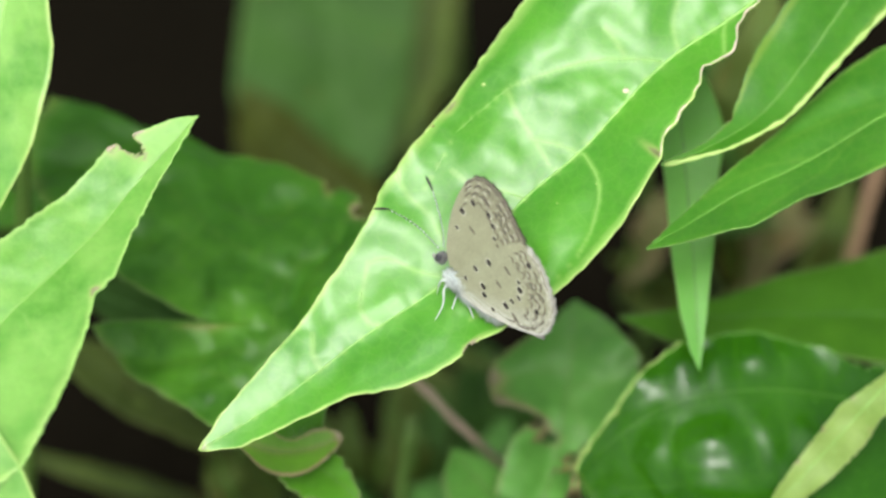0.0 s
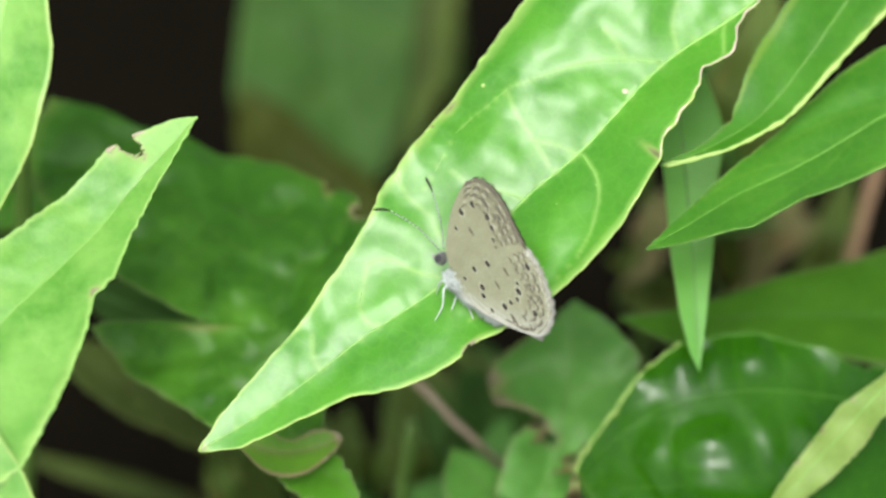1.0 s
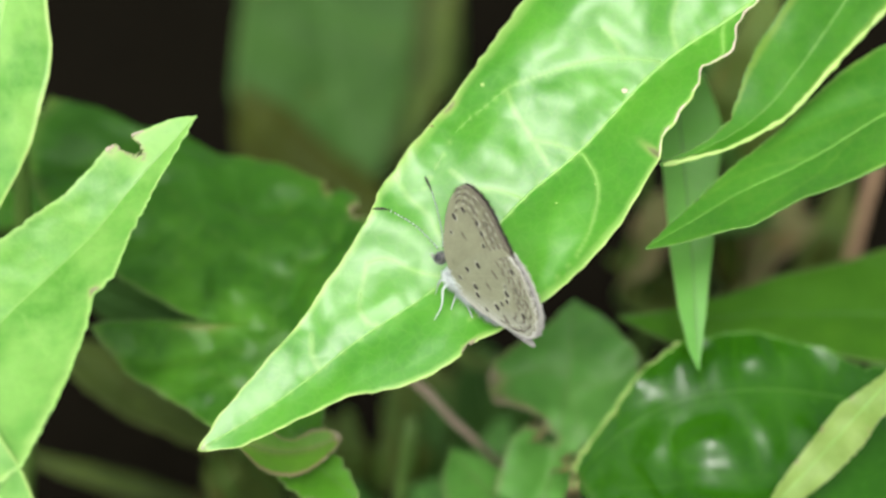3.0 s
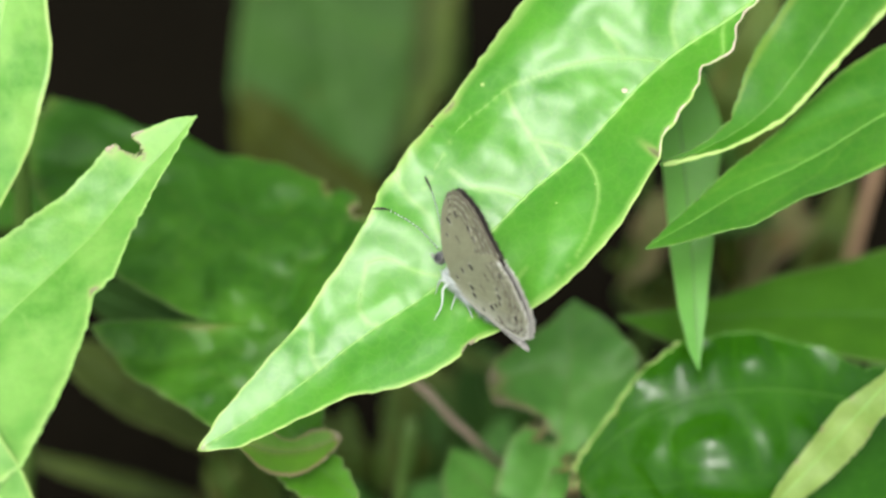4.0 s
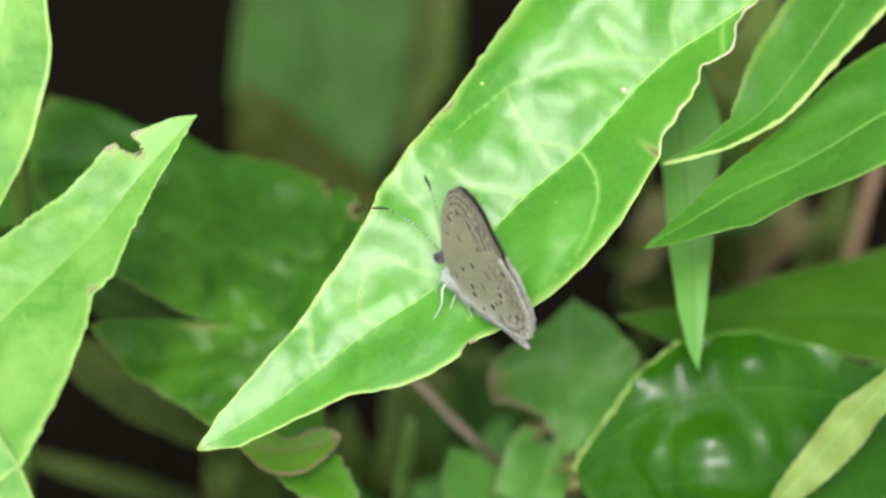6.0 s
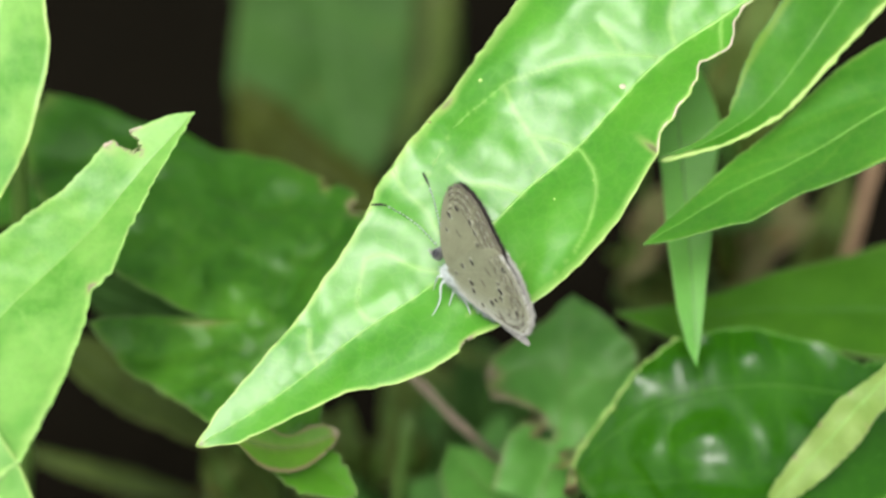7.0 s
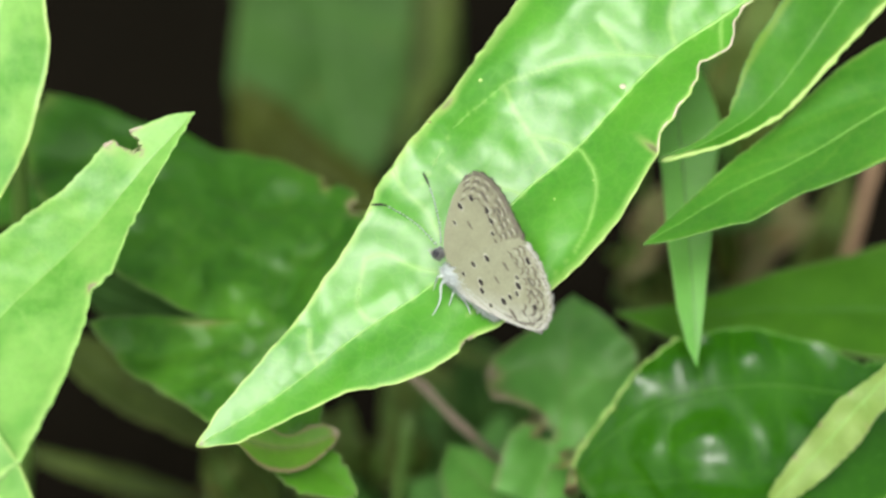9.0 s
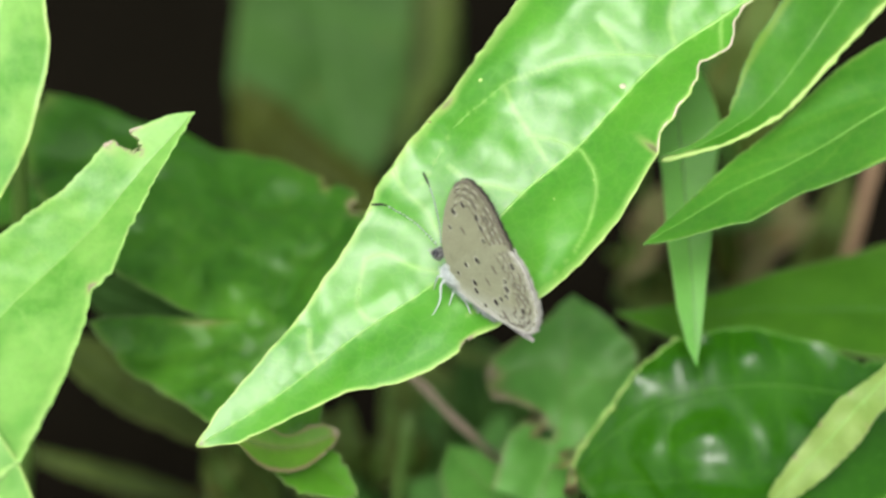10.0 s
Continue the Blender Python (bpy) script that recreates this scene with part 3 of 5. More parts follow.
add_leaf(arching_herb, PALE, RIB, Blade(spine=[(-45.4, 46.5, 10.0), (-47.3, 35.2, 10.0), (-49.2, 23.9, 10.0), (-51.1, 15.1, 10.0), (-53.7, 1.3, 9.0)],
     left=[1.0, 4.1, 4.3, 4.5, 4.6, 5.4, 6.7, 7.2, 7.2, 6.9, 5.7, 4.2, 0.0],
     right=[1.9, 4.7, 7.6, 8.3, 9.0, 9.3, 9.1, 8.9, 7.8, 6.6, 5.5, 3.1, 0.0],
     up=(-0.1, 0.5, 0.85), fold=8, rough=0.3, seed=4, wave=0.2, tint=0.3, pillow=0.4, span=2.8, cells=(0.04, 4.2), valleys=[[(0.3, 0), (0.45, 0.6), (0.6, 0.95)], [(0.5, 0), (0.65, 0.5), (0.8, 0.9)]]),
     'pale bright green leaf with a thick yellow-green rim', nt=100, nw=16, rim=RIM, node=NODE_ARCHING_HERB, pairs=False, rib_width=0.25)
NODE_PALE_HERB = (-68, -42, -8)
pale_herb = add_plant('herb', 'herb with pale green sunlit leaves, one tip nibbled', NODE_PALE_HERB, (-0.02, 0.0), 1.6)
add_leaf(pale_herb, PALE, PALE_RIB, Blade(spine=[(-61.0, -22.3, 14.0), (-52.8, -12.4, 11.0), (-45.7, -4.7, 8.0), (-39.6, 1.3, 6.0), (-34.1, 8.0, 4.0), (-27.8, 15.1, 3.0)],
     left=[2.6, 3.3, 4.0, 4.8, 5.5, 6.2, 6.9, 7.6, 8.3, 9.0, 9.8, 10.5, 10.2, 9.9, 9.6, 9.4, 9.1, 8.8, 8.6, 8.4, 8.1, 7.9, 7.7, 7.4, 7.2, 7.0, 6.9, 6.8, 6.7, 6.6, 6.4, 6.3, 6.1, 5.8, 5.7, 5.5, 5.3, 5.2, 5.3, 5.3, 5.0, 4.5, 4.0, 3.6, 2.9, 2.5, 1.9, 1.0, 0.0],
     right=[3.5, 14.0, 14.2, 14.4, 14.6, 14.8, 15.0, 15.3, 15.0, 14.7, 14.5, 14.2, 13.9, 13.6, 13.3, 12.8, 12.3, 11.8, 11.3, 10.8, 10.3, 9.9, 9.4, 9.0, 8.2, 7.3, 6.4, 6.3, 6.4, 6.4, 5.9, 5.3, 4.7, 4.2, 3.8, 3.5, 3.3, 3.0, 2.7, 2.5, 2.2, 1.9, 1.7, 1.4, 1.1, 0.8, 0.5, 0.2, 0.0],
     up=(-0.2, 0.4, 0.9), fold=8, rough=0.35, seed=5, jag=0.25, tint=0.3, pillow=0.4, span=2.8, cells=(0.04, 4.2),
     bites=[(0.855, 1.0, 0.017, 0.6)], worn=[(0.818, 1.0, 0.012, 0.3, 0.7), (0.89, 1.0, 0.02, 0.15, 0.8), (0.94, 1.0, 0.02, 0.2, 0.5), (0.555, -0.96, 0.018, 0.10, 1.0), (0.8, -1.0, 0.1, 0.06, 0.5), (0.995, 0.0, 0.01, 2.0, 0.6)],
     valleys=[[(0.523, -0.1), (0.534, 0.53), (0.51, 0.86)], [(0.631, -0.1), (0.666, 0.49), (0.675, 0.99)], [(0.737, -0.29), (0.773, 0.45), (0.794, 0.84)], [(0.523, -0.1), (0.527, -0.68), (0.544, -0.9)], [(0.409, -0.13), (0.373, -0.61), (0.365, -0.88)], [(0.409, -0.13), (0.42, 0.4), (0.40, 0.9)], [(0.62, -0.1), (0.65, -0.7)]]),
     'long pale green leaf with a nibbled, curled tip', nt=300, nw=40, rim=PALE_RIB, node=NODE_PALE_HERB, rib_width=0.12, vein_width=0.05, lines=[[(0.523, -0.1), (0.534, 0.53), (0.51, 0.86)], [(0.409, -0.13), (0.373, -0.61), (0.365, -0.88)]], scars=[(1, 0.814, 0.834, SCAR, 0.22), (1, 0.874, 0.9, SCAR, 0.1)])
add_leaf(pale_herb, PALE, RIB, Blade(spine=[(-42.8, -40.6, 16.0), (-45.6, -33.0, 18.0), (-47.8, -26.8, 20.0), (-51.3, -20.6, 21.0), (-54.9, -15.7, 21.0)],
     left=[1.3, 5.1, 5.5, 5.9, 6.4, 6.9, 7.0, 7.0, 6.9, 6.2, 5.3, 3.7, 0.0],
     right=[0.9, 3.4, 3.4, 3.5, 3.4, 3.3, 3.3, 3.5, 3.4, 3.3, 2.5, 1.5, 0.0],
     up=(-0.1, 0.4, 0.9), fold=8, rough=0.25, seed=6),
     'pale green leaf tip with a smooth edge', nt=70, rim=RIM, node=NODE_PALE_HERB, pairs=False, rib_width=0.25)
NODE_DARK_HERB = (-6, -40, -70)
dark_herb = add_plant('herb', 'herb with wide deep green leaves, partly eaten', NODE_DARK_HERB, (0.0, 0.0), 1.6)
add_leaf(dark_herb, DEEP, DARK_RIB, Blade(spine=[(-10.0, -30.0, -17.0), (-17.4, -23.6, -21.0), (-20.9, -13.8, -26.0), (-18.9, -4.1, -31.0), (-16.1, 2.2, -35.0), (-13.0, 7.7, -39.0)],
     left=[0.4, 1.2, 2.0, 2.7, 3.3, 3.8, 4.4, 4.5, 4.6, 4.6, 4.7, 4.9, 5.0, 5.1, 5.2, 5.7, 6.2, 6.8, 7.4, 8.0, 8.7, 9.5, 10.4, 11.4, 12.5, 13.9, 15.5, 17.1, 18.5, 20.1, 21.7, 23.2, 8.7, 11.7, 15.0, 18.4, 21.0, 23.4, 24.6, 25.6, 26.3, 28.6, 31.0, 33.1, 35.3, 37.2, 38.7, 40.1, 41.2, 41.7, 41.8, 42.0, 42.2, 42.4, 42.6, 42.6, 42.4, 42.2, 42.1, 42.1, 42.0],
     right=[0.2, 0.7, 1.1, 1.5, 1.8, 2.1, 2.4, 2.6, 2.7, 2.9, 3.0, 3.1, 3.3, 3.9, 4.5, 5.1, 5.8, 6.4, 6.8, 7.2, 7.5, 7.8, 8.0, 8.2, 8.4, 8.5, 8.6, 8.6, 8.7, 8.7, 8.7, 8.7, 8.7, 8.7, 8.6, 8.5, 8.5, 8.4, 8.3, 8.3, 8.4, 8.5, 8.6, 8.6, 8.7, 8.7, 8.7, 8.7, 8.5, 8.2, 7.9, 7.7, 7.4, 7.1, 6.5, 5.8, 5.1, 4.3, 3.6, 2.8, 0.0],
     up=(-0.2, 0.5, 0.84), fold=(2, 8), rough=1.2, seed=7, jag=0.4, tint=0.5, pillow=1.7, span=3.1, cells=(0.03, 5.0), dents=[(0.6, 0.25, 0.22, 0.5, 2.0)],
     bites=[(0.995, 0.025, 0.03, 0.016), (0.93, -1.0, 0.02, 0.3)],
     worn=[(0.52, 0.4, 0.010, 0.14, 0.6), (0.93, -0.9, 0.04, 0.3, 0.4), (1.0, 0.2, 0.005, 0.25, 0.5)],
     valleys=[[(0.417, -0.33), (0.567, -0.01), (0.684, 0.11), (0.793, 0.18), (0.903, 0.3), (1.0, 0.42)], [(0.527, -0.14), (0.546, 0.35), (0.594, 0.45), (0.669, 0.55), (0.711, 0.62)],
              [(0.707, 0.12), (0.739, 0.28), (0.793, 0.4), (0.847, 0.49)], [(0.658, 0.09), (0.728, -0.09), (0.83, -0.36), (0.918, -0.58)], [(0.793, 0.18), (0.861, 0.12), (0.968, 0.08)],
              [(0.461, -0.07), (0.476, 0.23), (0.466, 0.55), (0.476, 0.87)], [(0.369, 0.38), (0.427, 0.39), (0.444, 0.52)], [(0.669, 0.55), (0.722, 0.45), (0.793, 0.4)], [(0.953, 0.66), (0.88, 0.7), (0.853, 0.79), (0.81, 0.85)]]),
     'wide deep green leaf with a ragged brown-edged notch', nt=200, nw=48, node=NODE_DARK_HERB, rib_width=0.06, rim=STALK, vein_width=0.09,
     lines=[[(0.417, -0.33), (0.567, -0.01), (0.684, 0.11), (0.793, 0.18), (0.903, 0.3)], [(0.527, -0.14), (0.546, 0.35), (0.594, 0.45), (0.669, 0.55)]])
add_leaf(dark_herb, TINGED, DARK_RIB, Blade(spine=[(-24.4, -22.7, -14.0), (-19.8, -24.1, -15.0), (-15.8, -23.9, -16.0), (-12.0, -22.3, -16.0)],
     left=[0.6, 2.0, 2.4, 2.6, 2.7, 2.6, 2.4, 2.1, 1.8, 1.6, 1.5, 1.5, 1.6, 1.8, 2.0, 2.1, 2.1, 1.9, 1.6, 1.1, 0.3],
     right=[0.3, 0.8, 1.3, 1.8, 2.3, 2.7, 3.0, 3.2, 3.4, 3.5, 3.5, 3.4, 3.2, 2.9, 2.6, 2.3, 2.0, 1.7, 1.4, 1.0, 0.2],
     up=(0, 0.4, 0.9), fold=8, rough=0.4, seed=9, jag=0.35, curl=0.1, pillow=0.4, span=1.6,
     worn=[(0.8, 1.0, 0.14, 0.2, 0.9), (0.85, -1.0, 0.14, 0.22, 0.9), (1.0, 0.0, 0.07, 2.0, 1.0)]),
     'small yellow-green leaf with a dried brown margin', nt=90, nw=20, pairs=False, rib_width=0.05)
NODE_TALL_HERB = (-9, 74, -182)
tall_herb = add_plant('herb', 'tall herb with dull green drooping leaves in the shade', NODE_TALL_HERB, (0.01, 0.03), 1.6)
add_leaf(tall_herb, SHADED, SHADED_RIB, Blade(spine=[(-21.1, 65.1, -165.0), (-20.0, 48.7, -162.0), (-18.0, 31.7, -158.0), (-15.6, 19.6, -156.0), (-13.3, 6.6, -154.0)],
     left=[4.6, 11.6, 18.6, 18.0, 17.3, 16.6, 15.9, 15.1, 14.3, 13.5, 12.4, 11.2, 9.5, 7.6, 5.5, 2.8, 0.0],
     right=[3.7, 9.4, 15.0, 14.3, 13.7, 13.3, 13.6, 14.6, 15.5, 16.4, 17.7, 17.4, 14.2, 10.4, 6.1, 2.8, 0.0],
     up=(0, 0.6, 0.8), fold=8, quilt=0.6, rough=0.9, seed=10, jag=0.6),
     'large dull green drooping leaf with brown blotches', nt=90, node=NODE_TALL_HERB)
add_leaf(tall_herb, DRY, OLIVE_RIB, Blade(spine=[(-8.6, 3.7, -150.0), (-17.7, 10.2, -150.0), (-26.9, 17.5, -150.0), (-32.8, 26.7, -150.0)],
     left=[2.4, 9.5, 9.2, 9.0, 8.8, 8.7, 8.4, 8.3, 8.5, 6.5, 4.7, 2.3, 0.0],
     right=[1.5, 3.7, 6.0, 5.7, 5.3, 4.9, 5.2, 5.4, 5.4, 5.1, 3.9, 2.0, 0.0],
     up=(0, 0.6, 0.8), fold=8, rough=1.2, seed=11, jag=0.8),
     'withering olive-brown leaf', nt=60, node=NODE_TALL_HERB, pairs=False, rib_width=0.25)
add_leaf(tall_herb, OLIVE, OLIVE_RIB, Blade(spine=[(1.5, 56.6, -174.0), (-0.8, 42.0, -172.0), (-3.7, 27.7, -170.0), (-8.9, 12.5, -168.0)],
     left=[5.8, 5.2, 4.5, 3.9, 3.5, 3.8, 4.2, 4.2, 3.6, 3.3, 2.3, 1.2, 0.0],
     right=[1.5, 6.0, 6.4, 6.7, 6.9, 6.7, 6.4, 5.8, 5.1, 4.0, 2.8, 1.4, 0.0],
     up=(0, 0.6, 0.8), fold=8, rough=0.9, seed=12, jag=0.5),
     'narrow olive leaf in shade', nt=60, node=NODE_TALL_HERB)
NODE_LOW_HERB = (18, -42, -95)
low_herb = add_plant('herb', 'low herb with ragged soft green leaves', NODE_LOW_HERB, (0.0, 0.0), 1.6)
add_leaf(low_herb, MIDGREEN, DULL_RIB, Blade(spine=[(12.6, -32.9, -40.0), (14.5, -25.9, -42.0), (16.0, -17.3, -44.5), (17.1, -6.4, -47.5)],
     left=[6.0, 6.0, 6.0, 6.0, 6.0, 5.8, 5.2, 4.6, 4.0, 8.8, 9.6, 10.1, 10.0, 9.8, 8.4, 6.9, 5.2, 3.6, 2.4, 1.2, 0.0],
     right=[1.7, 3.5, 5.2, 7.0, 7.2, 7.4, 7.6, 7.9, 8.1, 8.4, 8.7, 8.9, 9.2, 9.2, 9.2, 9.2, 7.8, 6.3, 4.8, 2.4, 0.0],
     up=(0, 0.6, 0.8), fold=8, rough=0.9, seed=13, jag=0.5, tint=0.4, pillow=1.8, span=3.2,
     bites=[(0.40, 0.85, 0.045, 0.35), (0.33, 0.25, 0.03, 0.22)], worn=[(0.569, 1.0, 0.05, 0.2, 1.0), (0.46, 1.0, 0.04, 0.3, 1.0), (0.40, 0.55, 0.04, 0.2, 0.6), (0.8, 1.0, 0.2, 0.06, 0.5)],
     valleys=[[(0.77, -0.04), (0.836, -0.51), (0.863, -0.98)], [(0.587, -0.07), (0.615, -0.6), (0.753, -0.96)], [(0.668, -0.04), (0.64, 0.49), (0.566, 0.87)], [(0.563, -0.06), (0.345, -0.41)]]),
     'ragged soft green leaf with a brown-edged lobe', nt=120, nw=28, node=NODE_LOW_HERB, rib_width=0.12, vein_width=0.06, lines=[[(0.668, -0.04), (0.64, 0.49), (0.566, 0.87)], [(0.587, -0.07), (0.615, -0.6), (0.753, -0.96)]])
add_leaf(low_herb, MIDGREEN, DULL_RIB, Blade(spine=[(12.2, -39.6, -50.0), (7.0, -32.8, -48.0), (1.2, -25.6, -46.0)],
     left=[1.0, 1.8, 2.5, 3.3, 4.1, 4.5, 4.9, 5.3, 5.7, 6.1, 5.2, 3.8, 0.0],
     right=[1.4, 5.4, 5.4, 5.3, 5.0, 4.6, 4.2, 3.8, 3.4, 2.9, 1.9, 1.0, 0.0],
     up=(0, 0.6, 0.8), fold=8, rough=0.6, seed=14, jag=0.4),
     'pointed soft green leaf', nt=60, node=NODE_LOW_HERB)
NODE_GLOSSY_HERB = (79, -15, -66)
glossy_herb = add_plant('herb', 'herb with large glossy dark green leaves', NODE_GLOSSY_HERB, (0.02, 0.0), 1.6)
add_leaf(glossy_herb, GLOSSY, DARK_RIB, Blade(spine=[(60.8, -20.9, -36.0), (50.2, -18.6, -31.0), (39.4, -17.3, -28.0), (28.9, -18.8, -27.0), (22.1, -22.7, -28.5), (16.2, -28.7, -31.5)],
     left=[2.4, 10.1, 11.7, 13.4, 15.1, 16.8, 18.8, 20.2, 20.8, 21.1, 21.4, 21.6, 21.6, 21.6, 21.6, 21.6, 21.1, 20.3, 19.3, 15.6, 10.4],
     right=[6.7, 6.1, 5.3, 4.7, 4.0, 4.7, 6.0, 6.3, 6.8, 7.5, 7.7, 7.4, 7.4, 6.9, 5.6, 4.1, 3.1, 2.3, 1.7, 1.4, 0.0],
     up=(0.06, 0.37, 0.93), fold=0, rough=0.2, seed=15, jag=0.35, hems=[(-1, 0.3, 0.97, 0.6, 0.4)], tint=0.5, pillow=1.45, span=2.8,
     worn=[(0.81, -1, 0.012, 0.15, 1.0), (0.925, -1, 0.012, 0.2, 1.0), (0.985, -0.6, 0.01, 0.6, 0.9), (0.87, -1, 0.03, 0.12, 0.5)],
     valleys=[[(0.806, 0.01), (0.701, 0.05), (0.609, 0.05), (0.514, 0.04), (0.401, 0.03), (0.287, 0.02)], [(0.681, 0.06), (0.714, 0.19), (0.727, 0.3), (0.649, 0.43), (0.534, 0.52), (0.455, 0.53)],
              [(0.789, -0.32), (0.829, 0.05), (0.858, 0.21), (0.844, 0.38)], [(0.519, 0.04), (0.512, 0.2), (0.498, 0.34), (0.491, 0.53)], [(0.416, 0.05), (0.404, 0.23), (0.401, 0.38)],
              [(0.591, 0.04), (0.59, -0.34), (0.585, -0.73)], [(0.507, 0.04), (0.51, -0.4), (0.504, -0.83)], [(0.401, 0.02), (0.396, -0.51), (0.419, -0.9)], [(0.683, 0.04), (0.685, -0.4), (0.676, -0.87)],
              [(0.92, 0.28), (0.827, 0.39), (0.699, 0.48), (0.536, 0.55)], [(0.899, -0.33), (0.928, 0.1), (0.971, 0.24)], [(0.303, 0.03), (0.312, -0.45), (0.353, -0.82)]]),
     'large glossy dark green leaf with puckered surface', nt=200, nw=40, rim=DULL_RIB, node=NODE_GLOSSY_HERB, vein_width=0.045, rib_width=0.1, scars=[(-1, 0.62, 0.99, RIM, 0.15)],
     lines=[[(0.681, 0.06), (0.714, 0.19), (0.727, 0.3), (0.649, 0.43), (0.534, 0.52)], [(0.591, 0.04), (0.59, -0.34), (0.585, -0.73)], [(0.92, 0.28), (0.827, 0.39), (0.699, 0.48), (0.536, 0.55)]])
add_leaf(glossy_herb, YELLOWED, PALE_RIB, Blade(spine=[(60.1, -8.6, -14.0), (52.3, -16.8, -16.0), (46.5, -23.6, -18.0), (39.2, -31.9, -20.0)],
     left=[1.0, 4.1, 3.8, 3.5, 3.2, 2.9, 2.6, 2.4, 2.7, 3.0, 2.9, 2.8, 2.7, 2.4, 2.0, 1.3, 0.6],
     right=[0.6, 2.3, 1.9, 1.6, 1.2, 1.1, 1.5, 1.9, 2.4, 2.3, 2.2, 2.0, 1.9, 1.7, 1.4, 1.1, 0.0],
     up=(0.2, 0.4, 0.9), fold=8, rough=1.2, quilt=0.3, veins=5, wave=0.5, seed=16, jag=0.22, worn=[(0.45, -1.0, 0.008, 0.25, 1.0), (0.62, -1.0, 0.010, 0.25, 1.0), (0.70, -1.0, 0.006, 0.2, 1.0), (0.78, -1.0, 0.010, 0.3, 1.0), (0.5, 0.9, 0.01, 0.3, 0.5)]),
     'narrow yellowing folded leaf with a rough edge', nt=120, nw=14, node=NODE_GLOSSY_HERB, rib_width=0.12, vein_width=0.05)
add_leaf(glossy_herb, VERDANT, DARK_RIB, Blade(spine=[(68.1, -8.7, -46.0), (56.3, -8.3, -45.0), (44.6, -8.3, -44.0), (33.7, -8.6, -43.0), (22.4, -8.6, -42.0)],
     left=[2.5, 9.8, 9.4, 8.9, 8.0, 7.0, 6.4, 6.1, 5.7, 5.3, 5.0, 2.8, 0.2],
     right=[12.8, 11.6, 10.4, 9.1, 7.9, 6.8, 5.7, 4.5, 3.5, 2.4, 1.2, 0.4, 0.0],
     up=(0, 0.6, 0.8), fold=8, rough=0.7, seed=17),
     'broad smooth deep green leaf behind', nt=80, node=NODE_GLOSSY_HERB, pairs=False, rib_width=0.2, rim=STALK)
NODE_GRASS_TUFT = (27, 39, -70)
grass_tuft = add_plant('herb', 'tuft of grass with a drooping broad blade', NODE_GRASS_TUFT, (0.0, 0.02), 1.0)
add_leaf(grass_tuft, GRASS, DULL_RIB, Blade(spine=[(28.4, 23.6, -26.0), (29.2, 13.1, -24.0), (30.0, 2.8, -22.0), (30.5, -6.1, -20.0), (30.8, -14.6, -18.0)],
     left=[0.9, 3.4, 4.2, 4.9, 5.3, 4.8, 4.2, 3.7, 3.3, 3.0, 2.6, 2.1, 1.7, 1.3, 0.9, 0.5, 0.0],
     right=[3.2, 3.1, 3.0, 2.9, 2.8, 2.8, 2.7, 2.7, 2.7, 2.7, 2.7, 2.5, 2.3, 2.1, 1.6, 1.1, 0.0],
     up=(0, 0.3, 0.95), fold=8, rough=0.2, seed=18),
     'drooping pale green grass blade', nt=90, nw=8, node=NODE_GRASS_TUFT, pairs=False, rib_width=0.15)

# ---- undergrowth ----
NODE_RIGHT_GROWTH = (50, -18, -150)
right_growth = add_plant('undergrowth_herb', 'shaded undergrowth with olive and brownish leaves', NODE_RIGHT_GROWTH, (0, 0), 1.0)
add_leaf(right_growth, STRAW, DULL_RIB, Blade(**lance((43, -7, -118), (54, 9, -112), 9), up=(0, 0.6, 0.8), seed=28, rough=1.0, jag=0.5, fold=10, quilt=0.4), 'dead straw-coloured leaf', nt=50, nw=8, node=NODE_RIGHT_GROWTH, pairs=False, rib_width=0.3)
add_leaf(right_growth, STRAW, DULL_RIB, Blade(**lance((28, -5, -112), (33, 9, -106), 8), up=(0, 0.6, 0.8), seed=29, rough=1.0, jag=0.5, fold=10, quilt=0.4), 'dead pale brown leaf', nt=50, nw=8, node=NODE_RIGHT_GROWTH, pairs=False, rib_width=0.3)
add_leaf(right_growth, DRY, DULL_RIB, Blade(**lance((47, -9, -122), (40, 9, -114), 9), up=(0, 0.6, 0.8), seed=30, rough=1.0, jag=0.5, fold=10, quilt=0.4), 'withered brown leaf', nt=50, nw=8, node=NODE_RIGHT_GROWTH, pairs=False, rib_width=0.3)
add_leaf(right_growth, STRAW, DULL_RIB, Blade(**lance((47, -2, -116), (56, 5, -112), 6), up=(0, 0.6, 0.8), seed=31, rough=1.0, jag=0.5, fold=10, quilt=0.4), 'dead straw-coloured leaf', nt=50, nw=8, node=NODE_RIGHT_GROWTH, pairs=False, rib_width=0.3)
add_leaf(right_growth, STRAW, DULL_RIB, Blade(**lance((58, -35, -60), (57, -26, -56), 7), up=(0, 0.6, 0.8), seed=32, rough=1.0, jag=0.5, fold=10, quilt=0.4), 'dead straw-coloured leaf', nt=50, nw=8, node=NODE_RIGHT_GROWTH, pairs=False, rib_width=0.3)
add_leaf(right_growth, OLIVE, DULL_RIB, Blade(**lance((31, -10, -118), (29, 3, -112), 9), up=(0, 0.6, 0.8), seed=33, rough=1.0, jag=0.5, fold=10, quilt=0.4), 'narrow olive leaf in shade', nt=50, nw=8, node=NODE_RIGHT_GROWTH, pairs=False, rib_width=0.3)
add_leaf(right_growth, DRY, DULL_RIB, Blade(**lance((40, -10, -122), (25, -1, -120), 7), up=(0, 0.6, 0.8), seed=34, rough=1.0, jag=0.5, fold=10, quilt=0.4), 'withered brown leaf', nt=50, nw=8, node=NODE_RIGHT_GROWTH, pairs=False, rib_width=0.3)
